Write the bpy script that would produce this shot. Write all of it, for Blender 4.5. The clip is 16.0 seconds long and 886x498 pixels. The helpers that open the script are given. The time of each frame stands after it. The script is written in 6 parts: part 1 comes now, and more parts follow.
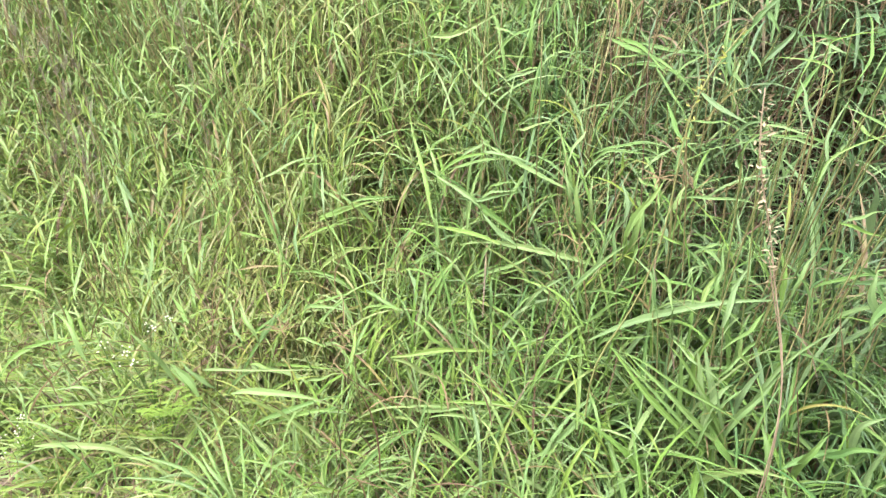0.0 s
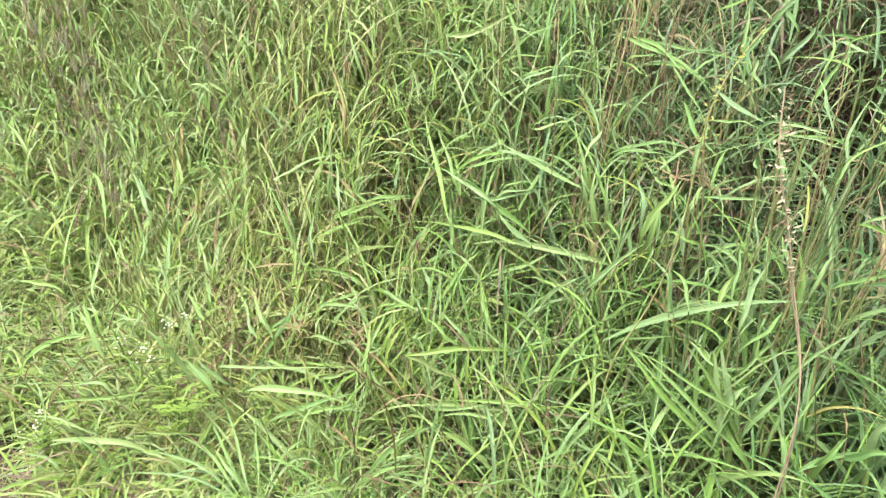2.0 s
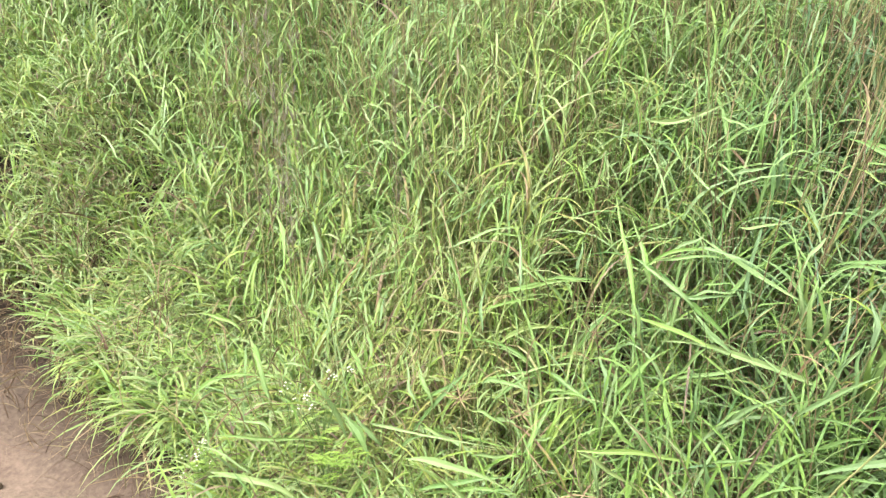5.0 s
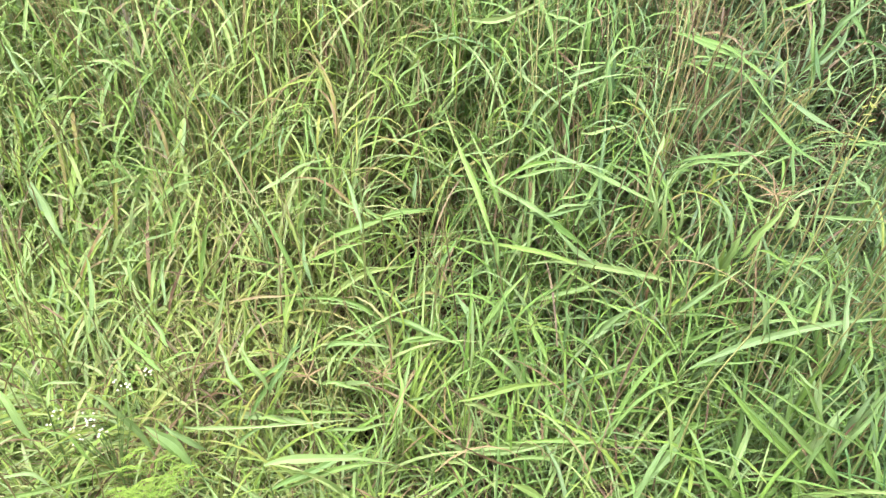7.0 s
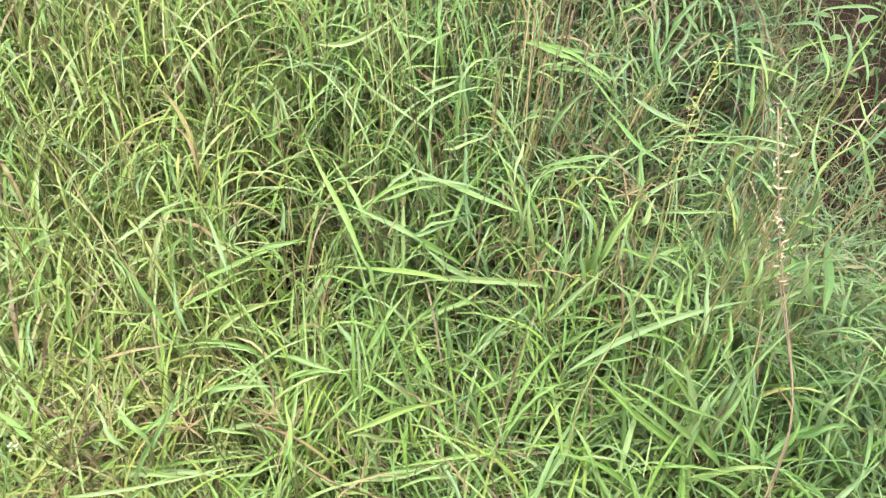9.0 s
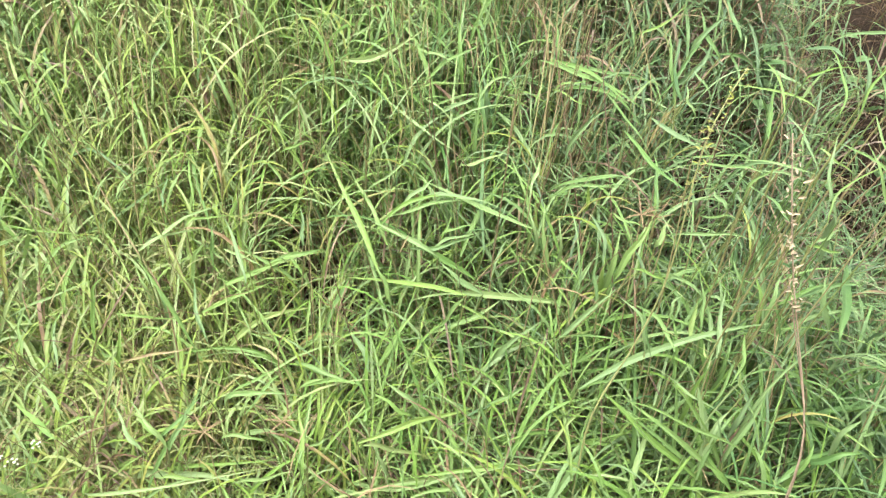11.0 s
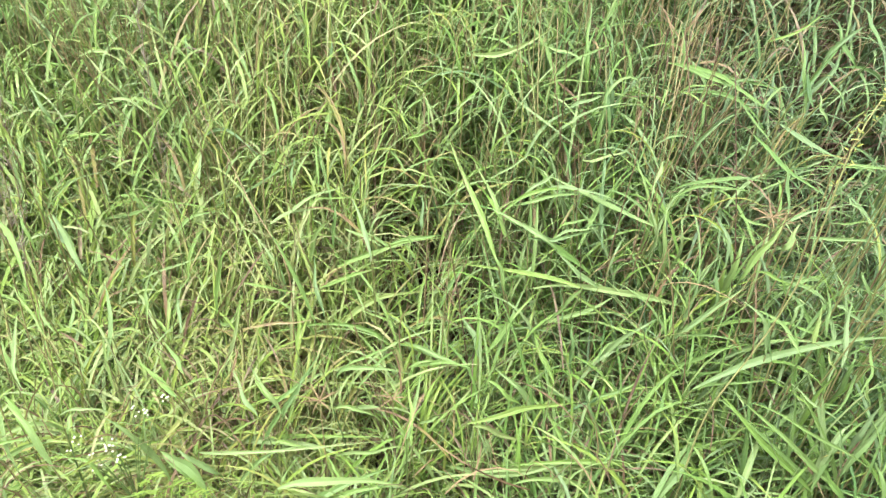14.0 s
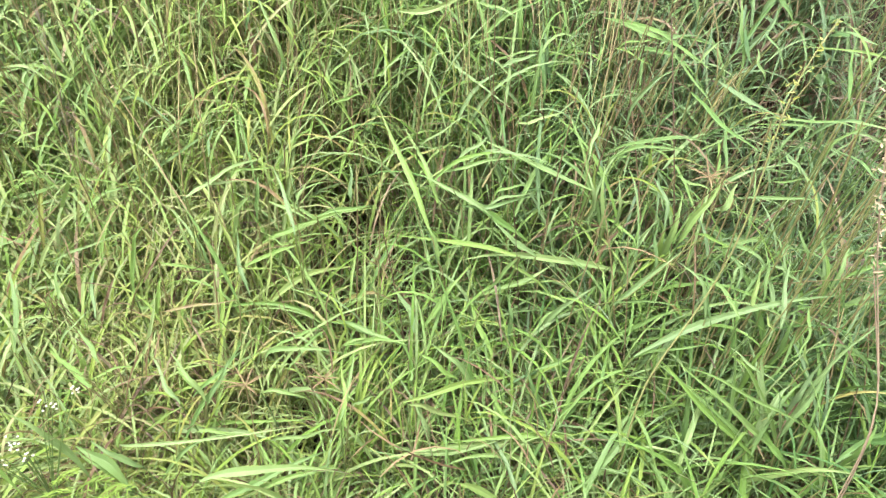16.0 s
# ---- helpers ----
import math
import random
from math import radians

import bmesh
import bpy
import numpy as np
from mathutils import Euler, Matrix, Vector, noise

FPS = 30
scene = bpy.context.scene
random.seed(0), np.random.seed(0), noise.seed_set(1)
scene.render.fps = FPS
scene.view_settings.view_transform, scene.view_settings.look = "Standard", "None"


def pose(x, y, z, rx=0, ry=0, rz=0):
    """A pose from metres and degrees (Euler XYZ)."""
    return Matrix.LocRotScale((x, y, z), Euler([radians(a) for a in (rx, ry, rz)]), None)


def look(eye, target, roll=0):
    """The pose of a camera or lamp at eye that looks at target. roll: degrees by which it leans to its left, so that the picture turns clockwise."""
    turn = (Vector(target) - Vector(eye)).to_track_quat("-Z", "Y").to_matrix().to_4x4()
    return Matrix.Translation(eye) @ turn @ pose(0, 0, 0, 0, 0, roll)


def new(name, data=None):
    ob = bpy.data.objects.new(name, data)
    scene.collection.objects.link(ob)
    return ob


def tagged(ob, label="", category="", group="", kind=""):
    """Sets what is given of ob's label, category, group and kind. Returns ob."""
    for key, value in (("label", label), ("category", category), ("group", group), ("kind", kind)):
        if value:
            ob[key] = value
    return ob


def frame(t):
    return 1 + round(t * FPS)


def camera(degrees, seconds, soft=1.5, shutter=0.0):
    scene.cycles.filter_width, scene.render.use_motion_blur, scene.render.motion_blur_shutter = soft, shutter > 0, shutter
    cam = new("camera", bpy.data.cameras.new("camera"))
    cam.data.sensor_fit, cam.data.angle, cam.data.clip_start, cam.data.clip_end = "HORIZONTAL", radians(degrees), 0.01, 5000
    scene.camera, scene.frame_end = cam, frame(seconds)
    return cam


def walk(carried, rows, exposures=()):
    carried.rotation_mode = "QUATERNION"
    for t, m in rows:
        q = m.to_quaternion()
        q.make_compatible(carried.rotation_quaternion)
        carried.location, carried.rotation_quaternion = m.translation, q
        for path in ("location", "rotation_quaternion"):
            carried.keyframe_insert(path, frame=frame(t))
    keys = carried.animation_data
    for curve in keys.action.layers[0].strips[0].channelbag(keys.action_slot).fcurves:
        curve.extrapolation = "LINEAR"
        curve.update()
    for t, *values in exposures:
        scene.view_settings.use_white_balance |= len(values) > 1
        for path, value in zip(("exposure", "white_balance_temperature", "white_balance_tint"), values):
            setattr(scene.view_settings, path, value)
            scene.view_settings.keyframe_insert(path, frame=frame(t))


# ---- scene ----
cam = camera(69.09, 16.0, 1.35)
PATH = [
    (0, (0.6343, 0.2651, 1.4513), (0.0038, 1.958, 0.5931), 0.76),
    (0.5, (0.6277, 0.2632, 1.4475), (0.0024, 1.9548, 0.5831), 1.33),
    (1, (0.6233, 0.2613, 1.4495), (-0.0228, 1.9409, 0.5769), 1.16),
    (1.5, (0.6278, 0.2594, 1.4489), (-0.025, 1.94, 0.5833), 0.72),
    (2, (0.6281, 0.2595, 1.4503), (-0.034, 1.9401, 0.5916), 0.63),
    (2.5, (0.6265, 0.2602, 1.4472), (-0.0442, 1.9366, 0.587), 0.69),
    (3, (0.6258, 0.2599, 1.4457), (-0.0532, 1.9367, 0.593), 0.70),
    (3.5, (0.6258, 0.2633, 1.4487), (-0.0385, 1.9442, 0.5925), 0.40),
    (4, (0.5855, 0.2493, 1.4903), (-0.2341, 1.8946, 0.702), 0.58),
    (4.2, (0.5627, 0.2353, 1.4987), (-0.3447, 1.8519, 0.7481), 0.73),
    (4.6, (0.5179, 0.225, 1.5023), (-0.4737, 1.8063, 0.7837), 1.61),
    (5, (0.4602, 0.2346, 1.4908), (-0.5202, 1.8166, 0.7586), 3.33),
    (5.4, (0.3951, 0.2573, 1.4714), (-0.4974, 1.8713, 0.6976), 5.21),
    (5.8, (0.3281, 0.2866, 1.4513), (-0.4161, 1.9493, 0.6258), 6.57),
    (6.3, (0.2502, 0.3221, 1.436), (-0.249, 2.0483, 0.5578), 6.51),
    (6.5, (0.2185, 0.336, 1.4334), (-0.161, 2.0842, 0.5392), 5.87),
    (7, (0.1649, 0.367, 1.4388), (0.0567, 2.139, 0.5177), 6.17),
    (7.5, (0.1903, 0.3942, 1.4421), (0.1861, 2.1701, 0.5222), 5.41),
    (8, (0.226, 0.4071, 1.4564), (0.2896, 2.1736, 0.5207), 4.69),
    (8.5, (0.2552, 0.4038, 1.4782), (0.3491, 2.1786, 0.561), 3.61),
    (9, (0.2789, 0.4017, 1.4818), (0.3584, 2.18, 0.5701), 2.62),
    (9.2, (0.2897, 0.3991, 1.4801), (0.3859, 2.1856, 0.5862), 2.69),
    (9.8, (0.2934, 0.3981, 1.484), (0.3808, 2.188, 0.596), 2.89),
    (10.5, (0.29, 0.3965, 1.4947), (0.3304, 2.1855, 0.6014), 3.11),
    (11.3, (0.2918, 0.3866, 1.4994), (0.2807, 2.1788, 0.6117), 2.62),
    (11.5, (0.2972, 0.3779, 1.4967), (0.2703, 2.1755, 0.6204), 2.04),
    (12, (0.2898, 0.37, 1.4964), (0.2366, 2.164, 0.6139), 2.33),
    (12.5, (0.2543, 0.3591, 1.5013), (0.1378, 2.1582, 0.6356), 2.19),
    (13, (0.2164, 0.3376, 1.4805), (0.0614, 2.1457, 0.6399), 3.42),
    (13.5, (0.1798, 0.3323, 1.4634), (0.0505, 2.1456, 0.6296), 4.27),
    (14, (0.1723, 0.3357, 1.4541), (0.0236, 2.1399, 0.604), 4.85),
    (14.5, (0.2014, 0.3554, 1.4433), (0.1276, 2.1436, 0.5505), 3.57),
    (15, (0.1975, 0.3542, 1.4429), (0.1621, 2.1607, 0.5853), 5.70),
    (15.5, (0.1944, 0.3688, 1.4329), (0.159, 2.1635, 0.5509), 6.17),
    (16, (0.2172, 0.3942, 1.4257), (0.2052, 2.1732, 0.5119), 5.06),
]
walk(cam, [(t, look(eye, target, roll)) for t, eye, target, roll in PATH],
     exposures=((0, 1.88), (3.5, 1.88), (4.2, 1.94), (6.5, 1.89), (8, 1.84), (16, 1.84)))

# ---- light: a bright, thinly clouded sky ----
world = bpy.data.worlds.new("sky")
scene.world = world
world.use_nodes = True
wt = world.node_tree
sky = wt.nodes.new("ShaderNodeTexSky")
sky.sky_type, sky.sun_disc = "NISHITA", False
sky.sun_elevation, sky.sun_rotation = radians(65), radians(219)
sky.dust_density = 4.0
veil = wt.nodes.new("ShaderNodeHueSaturation")  # thin cloud
veil.inputs["Saturation"].default_value = 0.15
wt.links.new(sky.outputs[0], veil.inputs["Color"])
wt.links.new(veil.outputs[0], wt.nodes["Background"].inputs[0])
wt.nodes["Background"].inputs[1].default_value = 0.33
sun_data = bpy.data.lights.new("sun", "SUN")
sun_data.energy, sun_data.angle, sun_data.color = 0.35, radians(40), (1.0, 0.97, 0.92)
sun = new("sun", sun_data)
sun.matrix_world = look((-2.9, -3.6, 9.8), (0, 0, 0))


# ---- materials ----
def shader(name, rough=0.5):
    m = bpy.data.materials.new(name)
    m.use_nodes = True
    n, l = m.node_tree.nodes, m.node_tree.links
    b = n["Principled BSDF"]
    b.inputs["Roughness"].default_value = rough
    return m, n, l, b


def ramp(n, stops):
    r = n.new("ShaderNodeValToRGB")
    e = r.color_ramp.elements
    while len(e) < len(stops):
        e.new(0.5)
    for k, (p, c) in enumerate(stops):
        e[k].position, e[k].color = p, (*c, 1)
    return r


def foliage(name, stops, through_light=0.22, rough=0.46, streak=0.25, spec=0.19):
    """A leaf: its tone from an attribute, fine veins along it, light passing through the blade."""
    m, n, l, b = shader(name, rough)
    tone = ramp(n, stops)
    a = n.new("ShaderNodeAttribute")
    a.attribute_name = "hue"
    src = a.outputs["Fac"]
    geo = n.new("ShaderNodeNewGeometry")
    blotch = n.new("ShaderNodeTexNoise")
    blotch.inputs["Scale"].default_value, blotch.inputs["Detail"].default_value = 45, 3
    l.new(geo.outputs["Position"], blotch.inputs["Vector"])
    off = n.new("ShaderNodeMath")
    off.operation = "MULTIPLY_ADD"
    off.inputs[1].default_value, off.inputs[2].default_value = streak, -0.5 * streak
    l.new(blotch.outputs["Fac"], off.inputs[0])
    add = n.new("ShaderNodeMath")
    add.use_clamp = True
    l.new(src, add.inputs[0])
    l.new(off.outputs[0], add.inputs[1])
    l.new(add.outputs[0], tone.inputs[0])
    # some leaves are greyer and lighter than others: sky sheen put into their colour
    paleness = n.new("ShaderNodeAttribute")
    paleness.attribute_name = "pale"
    grey, lift = n.new("ShaderNodeMapRange"), n.new("ShaderNodeMapRange")
    grey.inputs["To Min"].default_value, grey.inputs["To Max"].default_value = 1.06, 0.74
    lift.inputs["To Min"].default_value, lift.inputs["To Max"].default_value = 0.93, 1.08
    faded = n.new("ShaderNodeHueSaturation")
    for m_range, socket in ((grey, "Saturation"), (lift, "Value")):
        l.new(paleness.outputs["Fac"], m_range.inputs["Value"])
        l.new(m_range.outputs[0], faded.inputs[socket])
    l.new(tone.outputs[0], faded.inputs["Color"])
    tone = faded
    # a paler rib, and faint veins beside it
    rib = n.new("ShaderNodeAttribute")
    rib.attribute_name = "rib"
    edge = n.new("ShaderNodeMapRange")
    edge.interpolation_type = "SMOOTHSTEP"
    edge.inputs["From Min"].default_value, edge.inputs["From Max"].default_value = 0.72, 0.96
    edge.inputs["To Max"].default_value = 0.3
    l.new(rib.outputs["Fac"], edge.inputs["Value"])
    vein = n.new("ShaderNodeMath")
    vein.operation = "SINE"
    wide = n.new("ShaderNodeMath")
    wide.operation = "MULTIPLY"
    wide.inputs[1].default_value = 26
    l.new(rib.outputs["Fac"], wide.inputs[0])
    l.new(wide.outputs[0], vein.inputs[0])
    level = n.new("ShaderNodeMath")
    level.operation = "MULTIPLY_ADD"
    level.inputs[1].default_value, level.inputs[2].default_value = 0.09, 1.0
    l.new(vein.outputs[0], level.inputs[0])
    veined = n.new("ShaderNodeHueSaturation")
    l.new(tone.outputs[0], veined.inputs["Color"])
    l.new(level.outputs[0], veined.inputs["Value"])
    paler = n.new("ShaderNodeHueSaturation")
    paler.inputs["Saturation"].default_value, paler.inputs["Value"].default_value = 0.8, 1.25
    l.new(tone.outputs[0], paler.inputs["Color"])
    leaf = n.new("ShaderNodeMix")
    leaf.data_type = "RGBA"
    l.new(edge.outputs[0], leaf.inputs["Factor"])
    l.new(veined.outputs[0], leaf.inputs[6])
    l.new(paler.outputs[0], leaf.inputs[7])
    l.new(leaf.outputs[2], b.inputs["Base Color"])
    b.inputs["Specular IOR Level"].default_value = spec
    b.inputs["Sheen Weight"].default_value, b.inputs["Sheen Roughness"].default_value = 0.03, 0.4
    fine = n.new("ShaderNodeTexNoise")
    fine.inputs["Scale"].default_value = 400
    l.new(geo.outputs["Position"], fine.inputs["Vector"])
    bump = n.new("ShaderNodeBump")
    bump.inputs["Strength"].default_value, bump.inputs["Distance"].default_value = 0.25, 0.002
    l.new(fine.outputs["Fac"], bump.inputs["Height"])
    l.new(bump.outputs[0], b.inputs["Normal"])
    t = n.new("ShaderNodeBsdfTranslucent")
    bright = n.new("ShaderNodeHueSaturation")
    bright.inputs["Saturation"].default_value, bright.inputs["Value"].default_value = 1.0, 1.2
    l.new(tone.outputs[0], bright.inputs["Color"])
    l.new(bright.outputs[0], t.inputs["Color"])
    mix = n.new("ShaderNodeMixShader")
    mix.inputs[0].default_value = through_light
    l.new(b.outputs[0], mix.inputs[1])
    l.new(t.outputs[0], mix.inputs[2])
    l.new(mix.outputs[0], n["Material Output"].inputs["Surface"])
    return m


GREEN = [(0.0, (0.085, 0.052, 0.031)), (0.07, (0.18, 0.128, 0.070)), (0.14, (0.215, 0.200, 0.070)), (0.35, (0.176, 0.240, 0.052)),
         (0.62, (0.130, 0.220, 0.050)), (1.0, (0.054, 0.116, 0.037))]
STRAW = [(0.0, (0.072, 0.047, 0.031)), (0.45, (0.105, 0.068, 0.042)), (0.8, (0.19, 0.14, 0.08)), (1.0, (0.13, 0.14, 0.055))]
# low end: brown stem feet, deepened for the shade between the stems
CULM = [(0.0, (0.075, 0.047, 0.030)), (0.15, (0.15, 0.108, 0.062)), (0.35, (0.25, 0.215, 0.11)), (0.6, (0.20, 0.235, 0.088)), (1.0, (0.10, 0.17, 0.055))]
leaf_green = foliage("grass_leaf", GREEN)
culm_green = foliage("grass_culm", CULM, 0.08)
straw = foliage("dry_grass", STRAW, 0.12, 0.7, spec=0.2)

soil, n, l, b = shader("soil", 0.95)
b.inputs["Specular IOR Level"].default_value = 0.05
geo = n.new("ShaderNodeNewGeometry")
big, small = n.new("ShaderNodeTexNoise"), n.new("ShaderNodeTexNoise")
for tex, sc in ((big, 5), (small, 60)):
    tex.inputs["Scale"].default_value, tex.inputs["Detail"].default_value = sc, 8
    l.new(geo.outputs["Position"], tex.inputs["Vector"])
# bank earth: the deep shade under the grass is put into this darker brown
shaded_earth = ramp(n, [(0.3, (0.012, 0.009, 0.007)), (0.55, (0.028, 0.020, 0.014)), (0.75, (0.062, 0.045, 0.032))])
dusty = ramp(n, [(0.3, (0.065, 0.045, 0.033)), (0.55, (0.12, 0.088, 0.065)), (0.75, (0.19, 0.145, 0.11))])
tone = n.new("ShaderNodeMix")
tone.data_type = "RGBA"
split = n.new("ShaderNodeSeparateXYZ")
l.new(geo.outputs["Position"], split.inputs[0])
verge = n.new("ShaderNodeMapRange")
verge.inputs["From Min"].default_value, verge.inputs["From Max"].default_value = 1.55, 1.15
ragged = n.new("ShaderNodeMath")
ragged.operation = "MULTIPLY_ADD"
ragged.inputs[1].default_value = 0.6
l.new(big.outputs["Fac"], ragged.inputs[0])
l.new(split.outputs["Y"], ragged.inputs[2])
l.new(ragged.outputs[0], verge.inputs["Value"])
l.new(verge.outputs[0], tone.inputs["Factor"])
l.new(shaded_earth.outputs[0], tone.inputs[6])
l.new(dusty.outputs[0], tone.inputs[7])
mixf = n.new("ShaderNodeMath")
mixf.operation = "MULTIPLY_ADD"
mixf.inputs[1].default_value = 0.5
half = n.new("ShaderNodeMath")
half.operation = "MULTIPLY"
half.inputs[1].default_value = 0.5
l.new(big.outputs["Fac"], half.inputs[0])
l.new(small.outputs["Fac"], mixf.inputs[0])
l.new(half.outputs[0], mixf.inputs[2])
l.new(mixf.outputs[0], shaded_earth.inputs[0])
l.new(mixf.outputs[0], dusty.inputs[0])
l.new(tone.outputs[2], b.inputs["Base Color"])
bump = n.new("ShaderNodeBump")
bump.inputs["Strength"].default_value, bump.inputs["Distance"].default_value = 0.8, 0.01
l.new(small.outputs["Fac"], bump.inputs["Height"])
l.new(bump.outputs[0], b.inputs["Normal"])


# ---- the lie of the land ----
def inward(x, y):
    """How far behind the front edge of the bank's foot line a place lies."""
    bay = 0.30 * np.clip((-x - 0.2) / 0.7, 0, 1) - 0.28 * np.clip((-x - 1.2) / 1.0, 0, 1.6)
    return y - bay - 0.08 * np.clip((x - 0.45) / 0.3, 0, 1)


def ground_z(x, y):
    bay = np.exp(-(((np.asarray(x, float) - 1.30) / 0.36) ** 4))
    u = inward(np.asarray(x, float), np.asarray(y, float)) - 1.27 - 0.30 * bay
    rise = (0.95 + 0.5 * bay) * 0.5 * (u + np.sqrt(u * u + 0.01))
    top = 2.0
    rise = top - 0.5 * ((top - rise) + np.sqrt((top - rise) ** 2 + 0.05))
    bumps = 0.02 * np.sin(7.1 * x + 1.3) * np.cos(6.3 * y) + 0.012 * np.sin(17 * x + 5 * y) + 0.008 * np.sin(29 * y - 13 * x)
    # unseen banks added behind and to the side, to block low sky light
    far = np.clip((-np.asarray(y, float) - 1.8) / 3.5, 0, 1)
    side = np.clip((np.asarray(x, float) - 2.3) / 3.0, 0, 1) * np.clip((2.5 - np.asarray(y, float)) / 1.0, 0, 1)
    added_banks = 5.0 * np.maximum(far * far * (3 - 2 * far), 0.7 * side * side * (3 - 2 * side))
    scarp = 0.52 * np.exp(-(((x - 0.87) / 0.15) ** 4) - ((y - 1.96) / 0.13) ** 4)  # a clod of bare earth
    foot = scarp + 0.12 * np.clip((np.asarray(y, float) - 0.1) / 0.6, 0, 1)
    return rise + foot + added_banks + bumps * np.exp(-0.02 * (x * x + y * y))


def canopy_z(x, y):
    face = 0.90 + (y - 1.43 + 0.20 * np.maximum(x, -1.2) - 0.06 * np.clip(-x, 0, 1.2)) / 0.51 - 0.14 * np.clip((-x - 0.4) / 0.4, 0, 1) * np.clip((y - 1.3) / 0.3, 0, 1)
    low = 0.32 * np.exp(-(((x - 1.35) / 0.30) ** 2 + ((y - 1.95) / 0.35) ** 2))  # the growth dips before the hollow
    return np.clip(face, ground_z(x, y) + 0.26, ground_z(x, y) + 0.85 - low)


def mesh_of(name, verts, faces, material, hue=None, smooth=True, rib=False, pale=None):
    """A mesh from numpy arrays: verts (n, 3) and quads (m, 4)."""
    me = bpy.data.meshes.new(name)
    me.vertices.add(len(verts))
    me.vertices.foreach_set("co", np.asarray(verts, np.float32).ravel())
    me.loops.add(faces.size)
    me.loops.foreach_set("vertex_index", faces.astype(np.int32).ravel())
    me.polygons.add(len(faces))
    me.polygons.foreach_set("loop_start", np.arange(0, faces.size, faces.shape[1], dtype=np.int32))
    me.polygons.foreach_set("use_smooth", np.full(len(faces), smooth))
    if hue is not None:
        me.attributes.new("hue", "FLOAT", "POINT").data.foreach_set("value", np.asarray(hue, np.float32))
    if rib:  # leaf blades: 1 along the rib, 0 along the edges
        me.attributes.new("rib", "FLOAT", "POINT").data.foreach_set("value", np.tile(np.array([0, 1, 1, 0], np.float32), len(verts) // 4))
    if pale is not None:  # how greyish and light a leaf is
        me.attributes.new("pale", "FLOAT", "POINT").data.foreach_set("value", np.asarray(pale, np.float32))
    me.update(calc_edges=True)
    me.materials.append(material)
    return me


def stretch(k, lo, hi, far):
    """Even steps from lo to hi, and ever longer ones out to far."""
    inner = np.linspace(lo, hi, k)
    outer = np.geomspace(0.1, far, 22)
    return np.r_[lo - outer[::-1], inner, hi + outer]


gx, gy = stretch(110, -2.6, 2.2, 400), stretch(110, -0.2, 3.6, 400)
X, Y = np.meshgrid(gx, gy)
idx = np.arange(X.size).reshape(X.shape)
quads = np.stack([idx[:-1, :-1], idx[:-1, 1:], idx[1:, 1:], idx[1:, :-1]], -1).reshape(-1, 4)
verts = np.stack([X, Y, ground_z(X, Y)], -1).reshape(-1, 3)
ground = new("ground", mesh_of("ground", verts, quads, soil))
tagged(ground, "brown earth rising into a grassy bank", "ground", kind="structure")


# ---- blades of grass ----
def unit(v):
    return v / np.maximum(np.linalg.norm(v, axis=-1, keepdims=True), 1e-9)


def ribbons(curve, width, facing, fold=0.18, profile=None):
    """Leaf blades along curves (n, k, 3), width (n,), facing (n, 3) or (n, k, 3): the side that shows; fold None: flat. Verts, quads."""
    n, k, _ = curve.shape
    s = np.linspace(0, 1, k)
    if profile is None:
        profile = np.minimum(1, (s + 0.12) / 0.4) ** 0.6 * (1 - s**2.4) + 0.03
    tang = unit(np.gradient(curve, axis=1))
    face = facing[:, None, :] if facing.ndim == 2 else facing
    side = unit(np.cross(tang, face))
    norm = unit(np.cross(side, tang))
    w = 0.5 * width[:, None, None] * profile[None, :, None]
    left, right = curve + side * w, curve - side * w
    if fold is None:
        i = np.arange(n * k * 2).reshape(n, k, 2)
        f = np.stack([i[:, :-1, 0], i[:, :-1, 1], i[:, 1:, 1], i[:, 1:, 0]], -1).reshape(-1, 4)
        return np.stack([left, right], 2).reshape(-1, 3), f
    mid = curve - norm * w * 2 * fold
    v = np.stack([left, mid, mid, right], 2)
    i = np.arange(n * k * 4).reshape(n, k, 4)
    f = np.concatenate([np.stack([i[:, :-1, a], i[:, :-1, a + 1], i[:, 1:, a + 1], i[:, 1:, a]], -1).reshape(-1, 4) for a in (0, 2)])
    return v.reshape(-1, 3), f


def rods(curve, radius, sides=3):
    """Thin round stems along curves (n, k, 3); radius (n, k)."""
    n, k, _ = curve.shape
    tang = unit(np.gradient(curve, axis=1))
    a = unit(np.cross(tang, np.array([0.31, 0.95, 0.05])))
    b = np.cross(tang, a)
    ang = np.arange(sides) * 2 * np.pi / sides
    v = curve[:, :, None] + radius[:, :, None, None] * (a[:, :, None] * np.cos(ang)[:, None] + b[:, :, None] * np.sin(ang)[:, None])
    i = np.arange(n * k * sides).reshape(n, k, sides)
    j = np.roll(i, -1, axis=2)
    f = np.stack([i[:, :-1], j[:, :-1], j[:, 1:], i[:, 1:]], -1).reshape(-1, 4)
    return v.reshape(-1, 3), f


def arcs(base, azimuth, rise, length, droop, k=7, bend=0.0, power=1.3):
    """Curves that leave base at an angle of rise and sink by droop (radians) towards the tip."""
    s = np.linspace(0, 1, k)[None]
    e = rise[:, None] - droop[:, None] * s**power
    az = azimuth[:, None] + (bend[:, None] if np.ndim(bend) else bend) * s
    step = np.stack([np.cos(e) * np.cos(az), np.cos(e) * np.sin(az), np.sin(e)], -1) * (length / (k - 1))[:, None, None]
    run = np.cumsum(step, axis=1) - step
    return base[:, None] + run


rng = np.random.RandomState(7)


